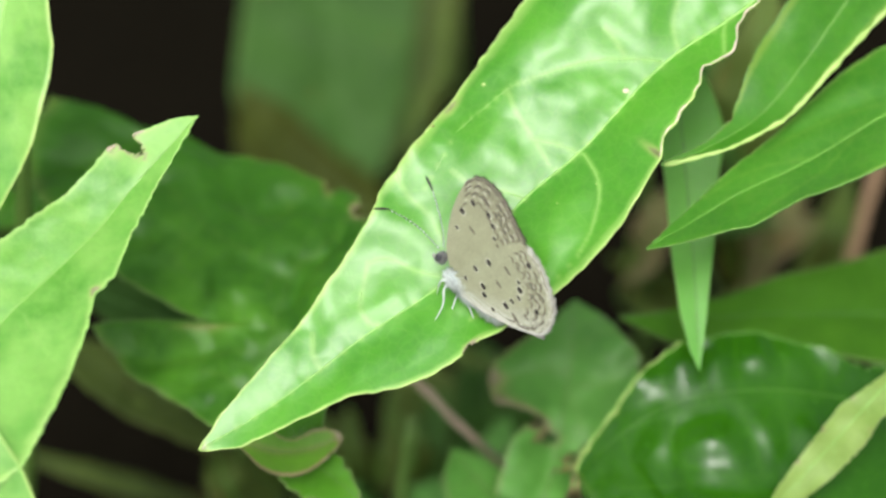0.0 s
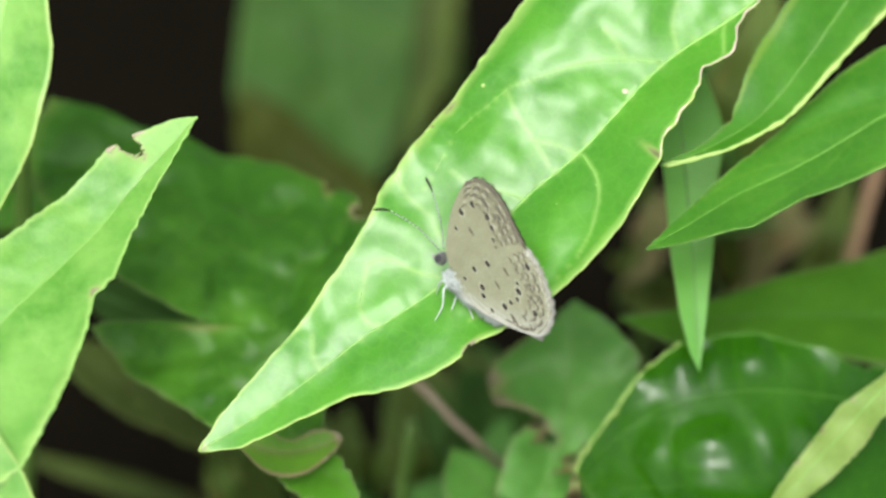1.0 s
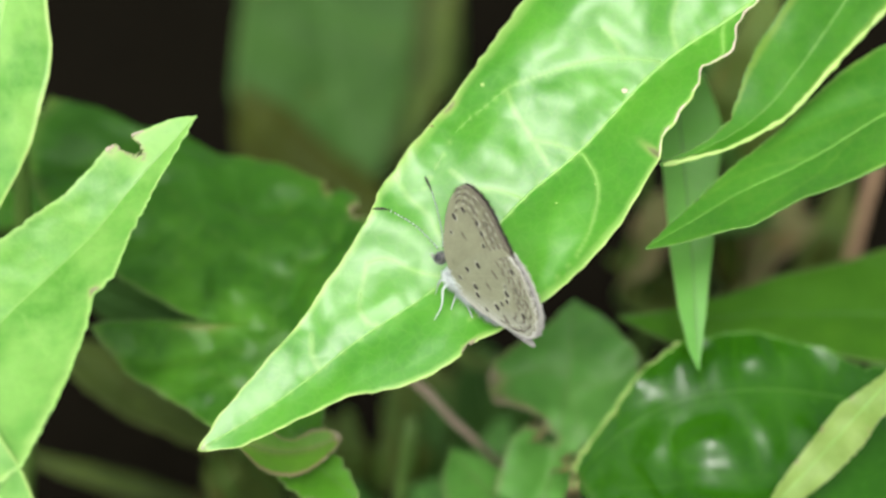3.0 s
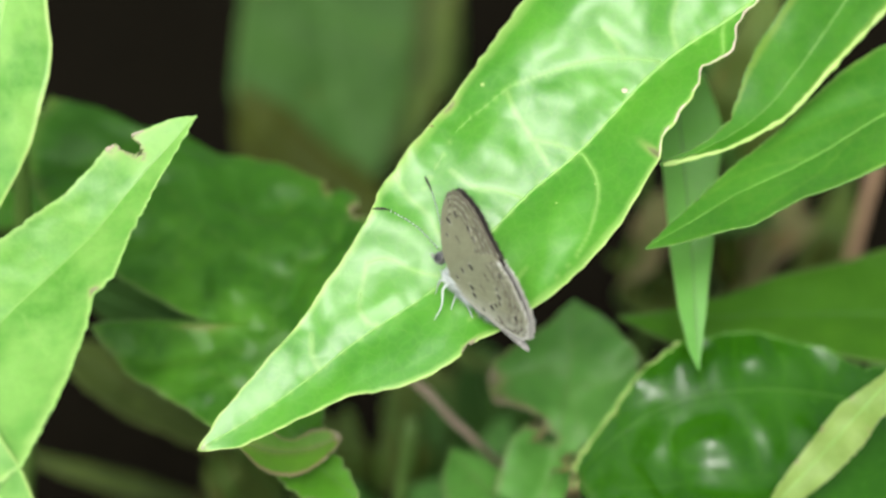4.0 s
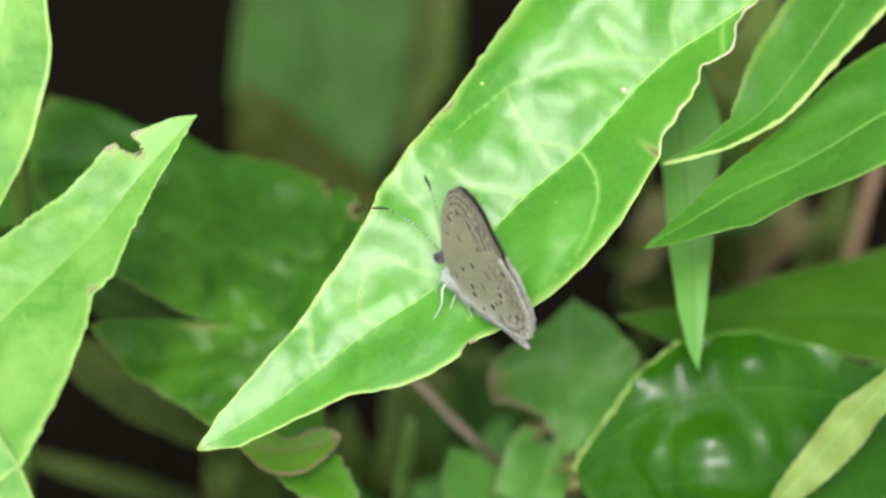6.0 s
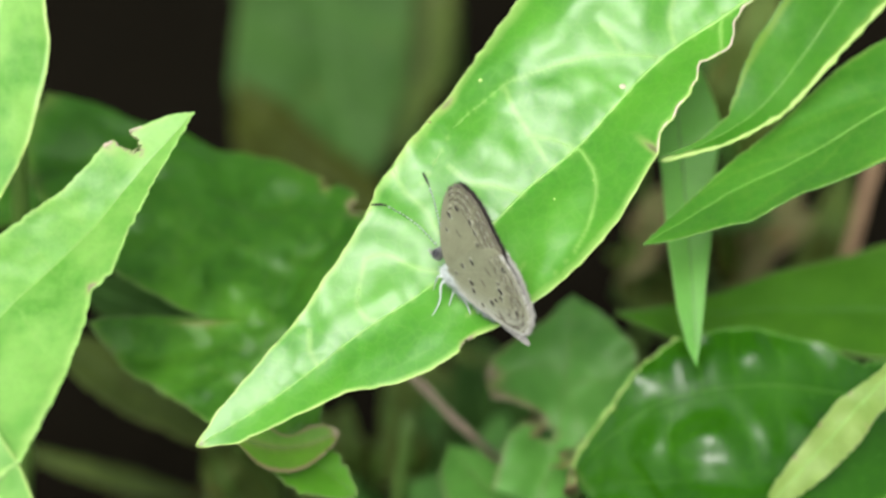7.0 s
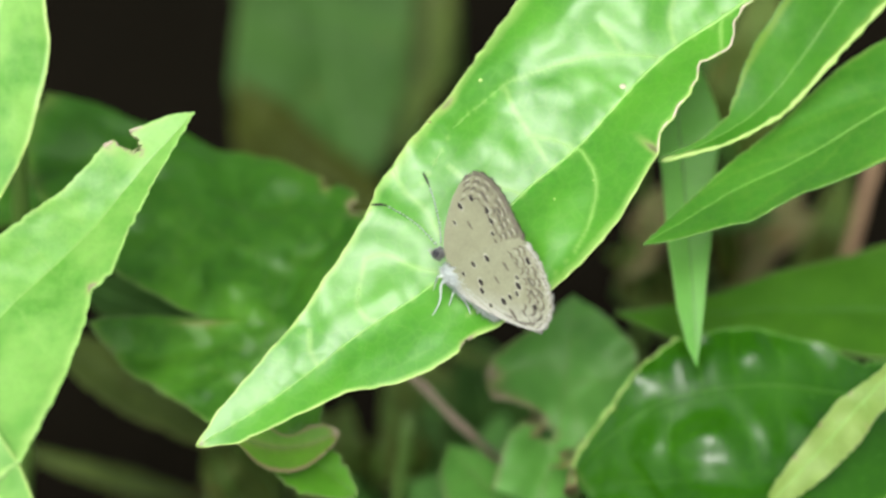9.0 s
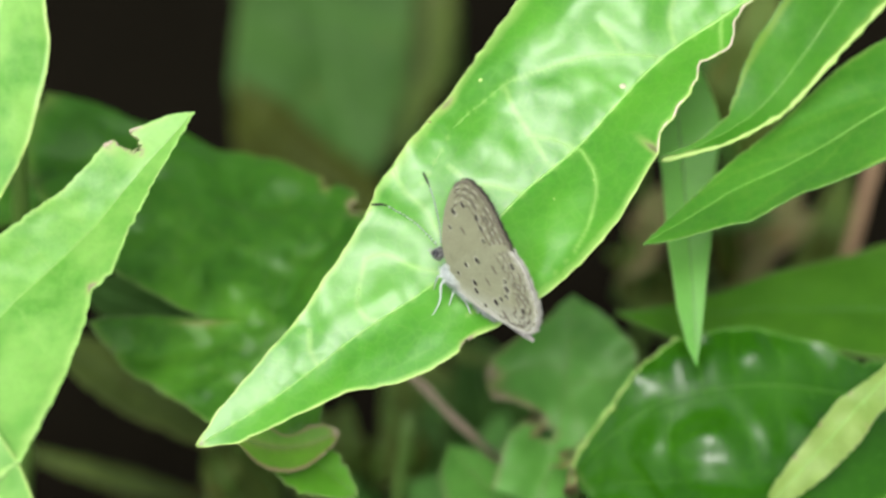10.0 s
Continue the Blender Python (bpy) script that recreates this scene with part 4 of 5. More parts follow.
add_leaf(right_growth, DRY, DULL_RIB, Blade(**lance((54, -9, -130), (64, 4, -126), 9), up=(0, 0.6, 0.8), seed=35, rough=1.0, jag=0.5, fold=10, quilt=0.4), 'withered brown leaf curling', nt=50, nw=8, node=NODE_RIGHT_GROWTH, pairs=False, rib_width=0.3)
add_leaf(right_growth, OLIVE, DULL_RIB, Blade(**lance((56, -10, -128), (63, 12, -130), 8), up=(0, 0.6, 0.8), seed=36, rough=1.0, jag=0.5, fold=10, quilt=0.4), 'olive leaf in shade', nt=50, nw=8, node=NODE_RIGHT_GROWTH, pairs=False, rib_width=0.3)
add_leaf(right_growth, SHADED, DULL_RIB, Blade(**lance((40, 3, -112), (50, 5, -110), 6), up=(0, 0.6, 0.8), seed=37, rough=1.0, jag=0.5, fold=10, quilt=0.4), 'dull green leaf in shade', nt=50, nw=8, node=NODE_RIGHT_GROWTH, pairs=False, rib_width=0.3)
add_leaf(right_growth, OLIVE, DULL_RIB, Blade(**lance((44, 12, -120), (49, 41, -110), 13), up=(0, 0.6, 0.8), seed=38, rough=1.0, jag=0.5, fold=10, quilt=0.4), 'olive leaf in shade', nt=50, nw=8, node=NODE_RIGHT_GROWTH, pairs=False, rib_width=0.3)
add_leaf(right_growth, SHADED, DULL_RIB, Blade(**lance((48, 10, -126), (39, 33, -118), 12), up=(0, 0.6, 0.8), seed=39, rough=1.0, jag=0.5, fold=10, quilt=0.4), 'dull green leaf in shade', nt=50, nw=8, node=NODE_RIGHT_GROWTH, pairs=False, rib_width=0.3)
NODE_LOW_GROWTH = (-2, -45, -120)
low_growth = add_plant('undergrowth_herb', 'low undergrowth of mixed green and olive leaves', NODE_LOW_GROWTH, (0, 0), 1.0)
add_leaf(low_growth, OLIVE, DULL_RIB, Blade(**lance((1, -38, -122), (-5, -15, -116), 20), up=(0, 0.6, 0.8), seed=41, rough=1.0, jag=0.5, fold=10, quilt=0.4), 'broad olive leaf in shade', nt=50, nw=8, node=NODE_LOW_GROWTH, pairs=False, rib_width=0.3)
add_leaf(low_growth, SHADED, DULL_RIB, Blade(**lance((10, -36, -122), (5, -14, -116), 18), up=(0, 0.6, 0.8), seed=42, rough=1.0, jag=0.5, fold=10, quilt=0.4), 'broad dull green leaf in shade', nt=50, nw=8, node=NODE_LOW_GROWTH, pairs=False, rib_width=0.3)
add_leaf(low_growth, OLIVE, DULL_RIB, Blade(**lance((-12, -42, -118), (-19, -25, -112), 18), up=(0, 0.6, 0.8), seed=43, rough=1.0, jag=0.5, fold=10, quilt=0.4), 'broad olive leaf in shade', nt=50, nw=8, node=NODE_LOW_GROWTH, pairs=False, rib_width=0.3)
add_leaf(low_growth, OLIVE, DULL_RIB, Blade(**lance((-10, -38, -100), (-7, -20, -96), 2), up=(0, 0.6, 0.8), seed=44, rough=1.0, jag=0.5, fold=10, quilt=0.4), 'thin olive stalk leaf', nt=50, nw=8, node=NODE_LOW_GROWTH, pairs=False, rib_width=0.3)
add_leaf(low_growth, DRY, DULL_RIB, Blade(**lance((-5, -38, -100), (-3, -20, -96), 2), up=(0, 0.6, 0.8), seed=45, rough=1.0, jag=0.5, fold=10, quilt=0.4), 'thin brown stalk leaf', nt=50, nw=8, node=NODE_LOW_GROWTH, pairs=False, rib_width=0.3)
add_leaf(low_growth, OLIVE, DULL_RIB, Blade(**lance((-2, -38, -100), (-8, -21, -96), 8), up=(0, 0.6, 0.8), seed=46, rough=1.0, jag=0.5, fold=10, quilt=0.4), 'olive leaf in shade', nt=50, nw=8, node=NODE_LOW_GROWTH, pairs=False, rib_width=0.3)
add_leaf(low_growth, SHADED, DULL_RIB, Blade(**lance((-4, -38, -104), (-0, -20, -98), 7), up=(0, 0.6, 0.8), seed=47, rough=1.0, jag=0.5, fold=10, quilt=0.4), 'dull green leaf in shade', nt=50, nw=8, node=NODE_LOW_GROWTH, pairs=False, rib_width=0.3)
add_leaf(low_growth, MIDGREEN, DULL_RIB, Blade(**lance((-7, -39, -98), (-16, -33, -90), 9), up=(0, 0.6, 0.8), seed=48, rough=1.0, jag=0.5, fold=10, quilt=0.4), 'green leaf among shade', nt=50, nw=8, node=NODE_LOW_GROWTH, pairs=False, rib_width=0.3)
add_leaf(low_growth, MIDGREEN, DULL_RIB, Blade(**lance((-8, -40, -92), (1, -33, -88), 10), up=(0, 0.6, 0.8), seed=49, rough=1.0, jag=0.5, fold=10, quilt=0.4), 'green leaf among shade', nt=50, nw=8, node=NODE_LOW_GROWTH, pairs=False, rib_width=0.3)
add_leaf(low_growth, OLIVE, DULL_RIB, Blade(**lance((-12, -39, -110), (-14, -23, -104), 6), up=(0, 0.6, 0.8), seed=50, rough=1.0, jag=0.5, fold=10, quilt=0.4), 'olive leaf in shade', nt=50, nw=8, node=NODE_LOW_GROWTH, pairs=False, rib_width=0.3)
add_leaf(low_growth, MIDGREEN, DULL_RIB, Blade(**lance((5, -38, -96), (9, -24, -90), 9), up=(0, 0.6, 0.8), seed=51, rough=1.0, jag=0.5, fold=10, quilt=0.4), 'green leaf among shade', nt=50, nw=8, node=NODE_LOW_GROWTH, pairs=False, rib_width=0.3)
add_leaf(low_growth, YELLOWED, DULL_RIB, Blade(**lance((13, -33, -56), (12, -25, -54), 6), up=(0, 0.6, 0.8), seed=52, rough=1.0, jag=0.5, fold=10, quilt=0.4), 'small yellowing leaf', nt=50, nw=8, node=NODE_LOW_GROWTH, pairs=False, rib_width=0.3)
add_leaf(low_growth, STRAW, DULL_RIB, Blade(**lance((17, -26, -40), (14, -28, -38), 2.2), up=(0, 0.6, 0.8), seed=53, rough=1.0, jag=0.5, fold=10, quilt=0.4), 'dry curled leaf scrap', nt=50, nw=8, node=NODE_LOW_GROWTH, pairs=False, rib_width=0.3)
add_leaf(low_growth, STRAW, DULL_RIB, Blade(**lance((13, -22, -48), (11, -25, -46), 2.2), up=(0, 0.6, 0.8), seed=54, rough=1.0, jag=0.5, fold=10, quilt=0.4), 'dry curled leaf scrap', nt=50, nw=8, node=NODE_LOW_GROWTH, pairs=False, rib_width=0.3)
add_leaf(low_growth, OLIVE, DULL_RIB, Blade(**lance((16, -31, -48), (9, -26, -50), 5), up=(0, 0.6, 0.8), seed=55, rough=1.0, jag=0.5, fold=10, quilt=0.4), 'small olive leaf', nt=50, nw=8, node=NODE_LOW_GROWTH, pairs=False, rib_width=0.3)
add_leaf(low_growth, MIDGREEN, DULL_RIB, Blade(**lance((17, -24, -50), (11, -29, -50), 5), up=(0, 0.6, 0.8), seed=56, rough=1.0, jag=0.5, fold=10, quilt=0.4), 'small green leaf', nt=50, nw=8, node=NODE_LOW_GROWTH, pairs=False, rib_width=0.3)
add_leaf(low_growth, STRAW, DULL_RIB, Blade(**lance((16, -31, -30), (16, -27, -26), 1.6), up=(0, 0.6, 0.8), seed=57, rough=1.0, jag=0.5, fold=10, quilt=0.4), 'dry curled leaf scrap', nt=50, nw=8, node=NODE_LOW_GROWTH, pairs=False, rib_width=0.3)
add_leaf(low_growth, OLIVE, DULL_RIB, Blade(**lance((16, -34, -74), (17, -25, -70), 7), up=(0, 0.6, 0.8), seed=58, rough=1.0, jag=0.5, fold=10, quilt=0.4), 'olive leaf in shade', nt=50, nw=8, node=NODE_LOW_GROWTH, pairs=False, rib_width=0.3)
add_leaf(low_growth, MIDGREEN, DULL_RIB, Blade(**lance((9, -35, -80), (14, -30, -76), 7), up=(0, 0.6, 0.8), seed=59, rough=1.0, jag=0.5, fold=10, quilt=0.4), 'green leaf among shade', nt=50, nw=8, node=NODE_LOW_GROWTH, pairs=False, rib_width=0.3)
add_leaf(low_growth, OLIVE, DULL_RIB, Blade(**lance((8, -17, -110), (-0, -14, -100), 8), up=(0, 0.6, 0.8), seed=60, rough=1.0, jag=0.5, fold=10, quilt=0.4), 'olive leaf in shade', nt=50, nw=8, node=NODE_LOW_GROWTH, pairs=False, rib_width=0.3)
NODE_LEFT_GROWTH = (-49, -66, -105)
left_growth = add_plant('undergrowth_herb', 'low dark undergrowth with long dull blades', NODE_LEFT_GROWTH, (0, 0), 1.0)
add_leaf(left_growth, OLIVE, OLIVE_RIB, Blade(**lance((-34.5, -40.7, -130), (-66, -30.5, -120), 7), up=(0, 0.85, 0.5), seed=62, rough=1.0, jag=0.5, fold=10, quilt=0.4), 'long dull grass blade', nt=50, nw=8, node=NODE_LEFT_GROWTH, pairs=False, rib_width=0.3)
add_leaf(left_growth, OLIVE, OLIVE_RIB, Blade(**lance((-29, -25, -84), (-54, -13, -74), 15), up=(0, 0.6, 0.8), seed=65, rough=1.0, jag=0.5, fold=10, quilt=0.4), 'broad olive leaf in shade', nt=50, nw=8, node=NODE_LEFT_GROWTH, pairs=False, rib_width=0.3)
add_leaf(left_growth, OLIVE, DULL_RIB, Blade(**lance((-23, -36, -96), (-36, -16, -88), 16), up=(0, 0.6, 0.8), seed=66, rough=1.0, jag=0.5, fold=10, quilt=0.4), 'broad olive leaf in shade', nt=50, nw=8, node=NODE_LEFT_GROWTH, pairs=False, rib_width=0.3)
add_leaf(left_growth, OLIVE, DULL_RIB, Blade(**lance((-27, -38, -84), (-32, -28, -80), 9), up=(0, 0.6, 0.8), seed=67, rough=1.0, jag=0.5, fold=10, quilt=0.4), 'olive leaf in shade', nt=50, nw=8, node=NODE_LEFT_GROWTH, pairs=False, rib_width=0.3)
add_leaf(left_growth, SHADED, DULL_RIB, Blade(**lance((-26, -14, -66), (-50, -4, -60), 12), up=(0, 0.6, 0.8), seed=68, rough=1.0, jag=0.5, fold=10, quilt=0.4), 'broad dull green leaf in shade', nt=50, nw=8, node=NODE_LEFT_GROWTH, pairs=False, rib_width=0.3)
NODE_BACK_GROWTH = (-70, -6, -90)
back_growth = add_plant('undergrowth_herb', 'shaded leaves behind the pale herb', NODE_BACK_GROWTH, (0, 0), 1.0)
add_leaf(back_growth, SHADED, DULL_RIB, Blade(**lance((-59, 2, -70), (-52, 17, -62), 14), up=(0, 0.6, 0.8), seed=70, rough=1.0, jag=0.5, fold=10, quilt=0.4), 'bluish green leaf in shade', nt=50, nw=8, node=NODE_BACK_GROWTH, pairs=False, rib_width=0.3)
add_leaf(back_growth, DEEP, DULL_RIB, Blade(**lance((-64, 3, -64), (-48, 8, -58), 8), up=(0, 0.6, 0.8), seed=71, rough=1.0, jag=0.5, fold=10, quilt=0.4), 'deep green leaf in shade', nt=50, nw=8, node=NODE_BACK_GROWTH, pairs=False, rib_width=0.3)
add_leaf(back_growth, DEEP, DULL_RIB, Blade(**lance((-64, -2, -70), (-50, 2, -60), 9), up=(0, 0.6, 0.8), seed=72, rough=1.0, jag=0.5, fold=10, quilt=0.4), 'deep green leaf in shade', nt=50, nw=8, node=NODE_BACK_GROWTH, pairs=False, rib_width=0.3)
stick('twig', TWIG, [(-16, -9, -50), (-4, -17, -52), (1, -22, -53), (6, -27, -58), (14, -37, -95), (18, -47, -150)], 0.46, 0.7, 'thin bare grey-brown twig leaning among the herbs', 'twig')
stick('bare_stem', REDSTEM, [(69, 31, -92), (63, 12, -96), (60, -2, -104), (58, -17, -125), (61, -27, -170)], 0.9, 1.2, 'reddish brown bare stem behind the leaves', 'stem')

# ---- the butterfly ----
def wing_material(name, base, dark, light, banded, dusk=0.0, pale=0.0):
    """Scaled wing: plain in the middle, rows of wavy marks towards the margin."""
    m, n, l, b = material(name)
    tex = n.new("ShaderNodeTexCoord")
    uv = n.new("ShaderNodeSeparateXYZ")
    l.new(tex.outputs["UV"], uv.inputs[0])
    grain = noisy(n, l, tex.outputs["Object"], 5200, 3)
    soft = noisy(n, l, tex.outputs["Object"], 650, 3)
    col = mixed(n, l, ranged(n, l, soft, 0.3, 0.7), base, tuple(c * 0.86 for c in base))
    if banded:
        scallop = maths(n, l, "MULTIPLY", maths(n, l, "SINE", maths(n, l, "MULTIPLY", uv.outputs[1], 128.0)), 0.7)
        wobble = maths(n, l, "MULTIPLY", maths(n, l, "SUBTRACT", noisy(n, l, tex.outputs["Object"], 1150, 2), 0.5), 11.0)
        ring = maths(n, l, "SINE", maths(n, l, "ADD", maths(n, l, "MULTIPLY", uv.outputs[0], 78.0), maths(n, l, "ADD", scallop, wobble)))
        outer = maths(n, l, "MULTIPLY", ranged(n, l, uv.outputs[1], 0.29, 0.42), ranged(n, l, uv.outputs[1], 0.74, 0.62))
        broken = ranged(n, l, noisy(n, l, tex.outputs["Object"], 1900, 2), 0.38, 0.52)
        zone = maths(n, l, "MULTIPLY", maths(n, l, "MULTIPLY", outer, broken), ranged(n, l, uv.outputs[0], 0.68, 0.86))
        col = mixed(n, l, maths(n, l, "MULTIPLY", zone, ranged(n, l, ring, 0.0, 0.6, 0.0, 0.42)), col, dark)
        col = mixed(n, l, maths(n, l, "MULTIPLY", zone, ranged(n, l, ring, -0.3, -0.9, 0.0, 0.25)), col, light)
        if dusk:
            col = mixed(n, l, maths(n, l, "MULTIPLY", outer, ranged(n, l, uv.outputs[0], 0.6, 1.0, 0.0, dusk)), col, dark)
        if pale:
            hem = maths(n, l, "MULTIPLY", ranged(n, l, uv.outputs[1], 0.54, 0.70), ranged(n, l, uv.outputs[0], 0.1, 1.0, 0.0, pale))
            col = mixed(n, l, hem, col, light)
    else:
        col = mixed(n, l, ranged(n, l, uv.outputs[0], 0.75, 0.9), col, dark)
        if pale:
            col = mixed(n, l, ranged(n, l, uv.outputs[1], 0.62, 0.72, 0.0, pale), col, light)
            col = mixed(n, l, ranged(n, l, uv.outputs[0], 0.93, 0.96, 0.0, pale), col, tuple(min(1, c * 1.8) for c in light))
    col = mixed(n, l, ranged(n, l, grain, 0.35, 0.75, 0.0, 0.25), col, dark)
    l.new(col, b.inputs["Base Color"])
    b.inputs["Roughness"].default_value = 0.75
    b.inputs["Specular IOR Level"].default_value = 0.25
    bump = n.new("ShaderNodeBump")
    bump.inputs["Strength"].default_value, bump.inputs["Distance"].default_value = 0.2, 0.0001
    l.new(grain, bump.inputs["Height"])
    l.new(bump.outputs[0], b.inputs["Normal"])
    if banded:
        glow = n.new("ShaderNodeBsdfTranslucent")
        l.new(col, glow.inputs["Color"])
        both = n.new("ShaderNodeMixShader")
        both.inputs[0].default_value = 0.2
        l.new(b.outputs[0], both.inputs[1])
        l.new(glow.outputs[0], both.inputs[2])
        l.new(both.outputs[0], n["Material Output"].inputs["Surface"])
    return m


UNDER_FORE = wing_material("forewing_underside", (0.322, 0.338, 0.212), (0.09, 0.084, 0.064), (0.44, 0.44, 0.36), True, dusk=0.42)
UNDER_HIND = wing_material("hindwing_underside", (0.328, 0.347, 0.222), (0.085, 0.078, 0.060), (0.60, 0.62, 0.56), True, dusk=0.08, pale=0.85)
UPPER = wing_material("forewing_upperside", (0.05, 0.045, 0.06), (0.02, 0.018, 0.02), (0.1, 0.1, 0.1), False)
UPPER_HIND = wing_material("hindwing_upperside", (0.05, 0.045, 0.06), (0.02, 0.018, 0.02), (0.30, 0.30, 0.28), False, pale=0.9)
MARK = plain_material("dark_scales", (0.012, 0.010, 0.008), (0.032, 0.026, 0.02), 0.8, 3000)
FAINT = plain_material("faint_scales", (0.085, 0.078, 0.056), (0.15, 0.135, 0.10), 0.8, 3000)
WHITE = plain_material("white_hair", (0.50, 0.57, 0.54), (0.72, 0.78, 0.75), 0.85, 2500)
CREAM = plain_material("cream_scales", (0.37, 0.385, 0.28), (0.44, 0.455, 0.345), 0.85, 3000)
SMOKE = plain_material("smoky_hair", (0.08, 0.085, 0.08), (0.42, 0.44, 0.42), 0.8, 3000)
BODY_WHITE = plain_material("woolly_body", (0.30, 0.35, 0.34), (0.48, 0.53, 0.51), 0.85, 2500)
FRINGE = plain_material("pale_fringe", (0.46, 0.47, 0.41), (0.62, 0.63, 0.57), 0.85, 4000)
DUSKY = plain_material("dusky_fringe", (0.07, 0.06, 0.045), (0.24, 0.22, 0.17), 0.85, 4000)
GREY = plain_material("grey_scales", (0.025, 0.026, 0.027), (0.10, 0.105, 0.10), 0.7, 3000)
GREY_RING = plain_material("abdomen_ring", (0.36, 0.36, 0.33), (0.5, 0.5, 0.46), 0.8, 3000)
GREY_PALE = plain_material("grey_abdomen", (0.24, 0.24, 0.215), (0.40, 0.40, 0.365), 0.75, 3000)
EYE_DARK = plain_material("eye", (0.02, 0.02, 0.025), (0.05, 0.05, 0.06), 0.2, 4000)

HINGE = (0.25, -1.84, 5.50)
TAIL_ROOT = (Vector((1.84, 0.54, -0.93)) + Vector((0, 0.85, 0))) * MM
AXIS = Vector((0.732, -0.644, 0.220)).normalized()
FLANK = Vector((0.661, 0.751, 0.0)).normalized()
REST = 30.0
BACK = (math.cos(radians(REST)) * FLANK + math.sin(radians(REST)) * AXIS.cross(FLANK)).normalized()
SIDE = BACK.cross(AXIS)


def wing_shape(outline, n=96):
    """The wing's edge as a closed smooth line, root first."""
    return spline([*outline, outline[0]], n)


def dome(a, r):
    """How far the membrane bulges off its flat plane."""
    return 0.010 * (r - 4) * (r - 4) * 0.25 + 0.04 * math.sin(a * 1.7 + r * 0.6)


def wing_sheet(outline, face, offset):
    """A thin wing: face -1 has its underside towards -y."""
    edge = wing_shape(outline)
    root = edge[0]
    nu = 26
    bm = bmesh.new()
    uvl = bm.loops.layers.uv.new("UVMap")
    uvs, grids = {}, []
    for k, y in ((0, offset + face * 0.03), (1, offset - face * 0.03)):
        grid = []
        for i in range(1, nu + 1):
            row = []
            for j, p in enumerate(edge):
                a, r = root + (p - root) * (i / nu)
                v = bm.verts.new((a * MM, (y + dome(a, r)) * MM, r * MM))
                uvs[v] = (i / nu, j / (len(edge) - 1))
                row.append(v)
            grid.append(row)
        grids.append(grid)
    m = len(edge) - 1
    for k, grid in enumerate(grids):
        for i in range(nu - 1):
            for j in range(m):
                q = (grid[i][j], grid[i + 1][j], grid[i + 1][j + 1], grid[i][j + 1])
                f = bm.faces.new(q if (k == 0) == (face < 0) else q[::-1])
                f.material_index = k
    for j in range(m):
        bm.faces.new((grids[0][-1][j], grids[1][-1][j], grids[1][-1][j + 1], grids[0][-1][j + 1]))
    for f in bm.faces:
        for lp in f.loops:
            lp[uvl].uv = uvs[lp.vert]
    return bm


def on_wing(edge, u, j, y):
    """A place u of the way from the wing's root to its edge at index j, y off its plane."""
    k = int(j)
    p = np.array(edge[k]) * (1 - j + k) + np.array(edge[min(k + 1, len(edge) - 1)]) * (j - k)
    a, r = np.array(edge[0]) + (p - np.array(edge[0])) * u
    return Vector((a * MM, (y + dome(a, r)) * MM, r * MM))


def fringe_hair(edge, lo, hi, offset, long):
    """A rim of short hairs standing off the wing's edge."""
    rng = random.Random(hi * 7 + lo)
    bm = bmesh.new()
    for _ in range((hi - lo) * 16):
        j = rng.uniform(lo, hi - 1.01)
        a = on_wing(edge, rng.uniform(0.955, 0.99), j, offset)
        tip = on_wing(edge, 1.0, j + rng.uniform(-0.5, 0.5), offset)
        way = (tip - a).normalized() * MM * long * rng.uniform(0.2, 1.0) * (0.7 + 0.5 * math.sin(j * 1.9 + lo))
        way.y += rng.uniform(-0.10, 0.10) * MM
        s = way.cross(Vector((0, 1, 0))).normalized() * 0.06 * MM
        d = Vector((0, 0.06 * MM, 0))
        q = [bm.verts.new(v) for v in (a + s + d, a - s + d, a - d, tip + way)]
        for f in ((0, 1, 3), (1, 2, 3), (2, 0, 3)):
            bm.faces.new([q[k] for k in f])
    return bm


def add_scallops(wing, edge, face, offset, lo, hi, count, levels):
    """Rows of small bowed marks between the veins, along the outer margin."""
    rng = random.Random(count * 11 + lo)
    y = offset + face * 0.035
    step = (hi - lo) / count
    for u, bow, thick, pale in levels:
        for k in range(count):
            j0, v = lo + step * (k + rng.uniform(-0.18, 0.18)), u + rng.uniform(-0.018, 0.018)
            if rng.random() < 0.07:
                continue
            if pale:
                pts = [on_wing(edge, v + pale + bow * 0.8 * math.sin(math.pi * q), j0 + step * q, y) for q in (0.25, 0.5, 0.75)]
                part("pale_mark", tube(pts, [0.06 * MM, 0.10 * MM, 0.06 * MM], 6, 0.25, [(0, 1, 0)] * 3), CREAM, wing)
            qs = (0.06, 0.22, 0.38, 0.5, 0.62, 0.78, 0.94)
            tilt, deep = rng.uniform(-0.02, 0.02), bow * rng.uniform(0.5, 1.2)
            pts = [on_wing(edge, v + tilt * (q - 0.5) + deep * math.sin(math.pi * q), j0 + step * q, y) for q in qs]
            part("scallop", tube(pts, [thick * f * rng.uniform(0.7, 1.2) * MM for f in (0.4, 0.8, 1, 1.1, 1, 0.8, 0.4)], 6, 0.4, [(0, 1, 0)] * 7), FAINT, wing)


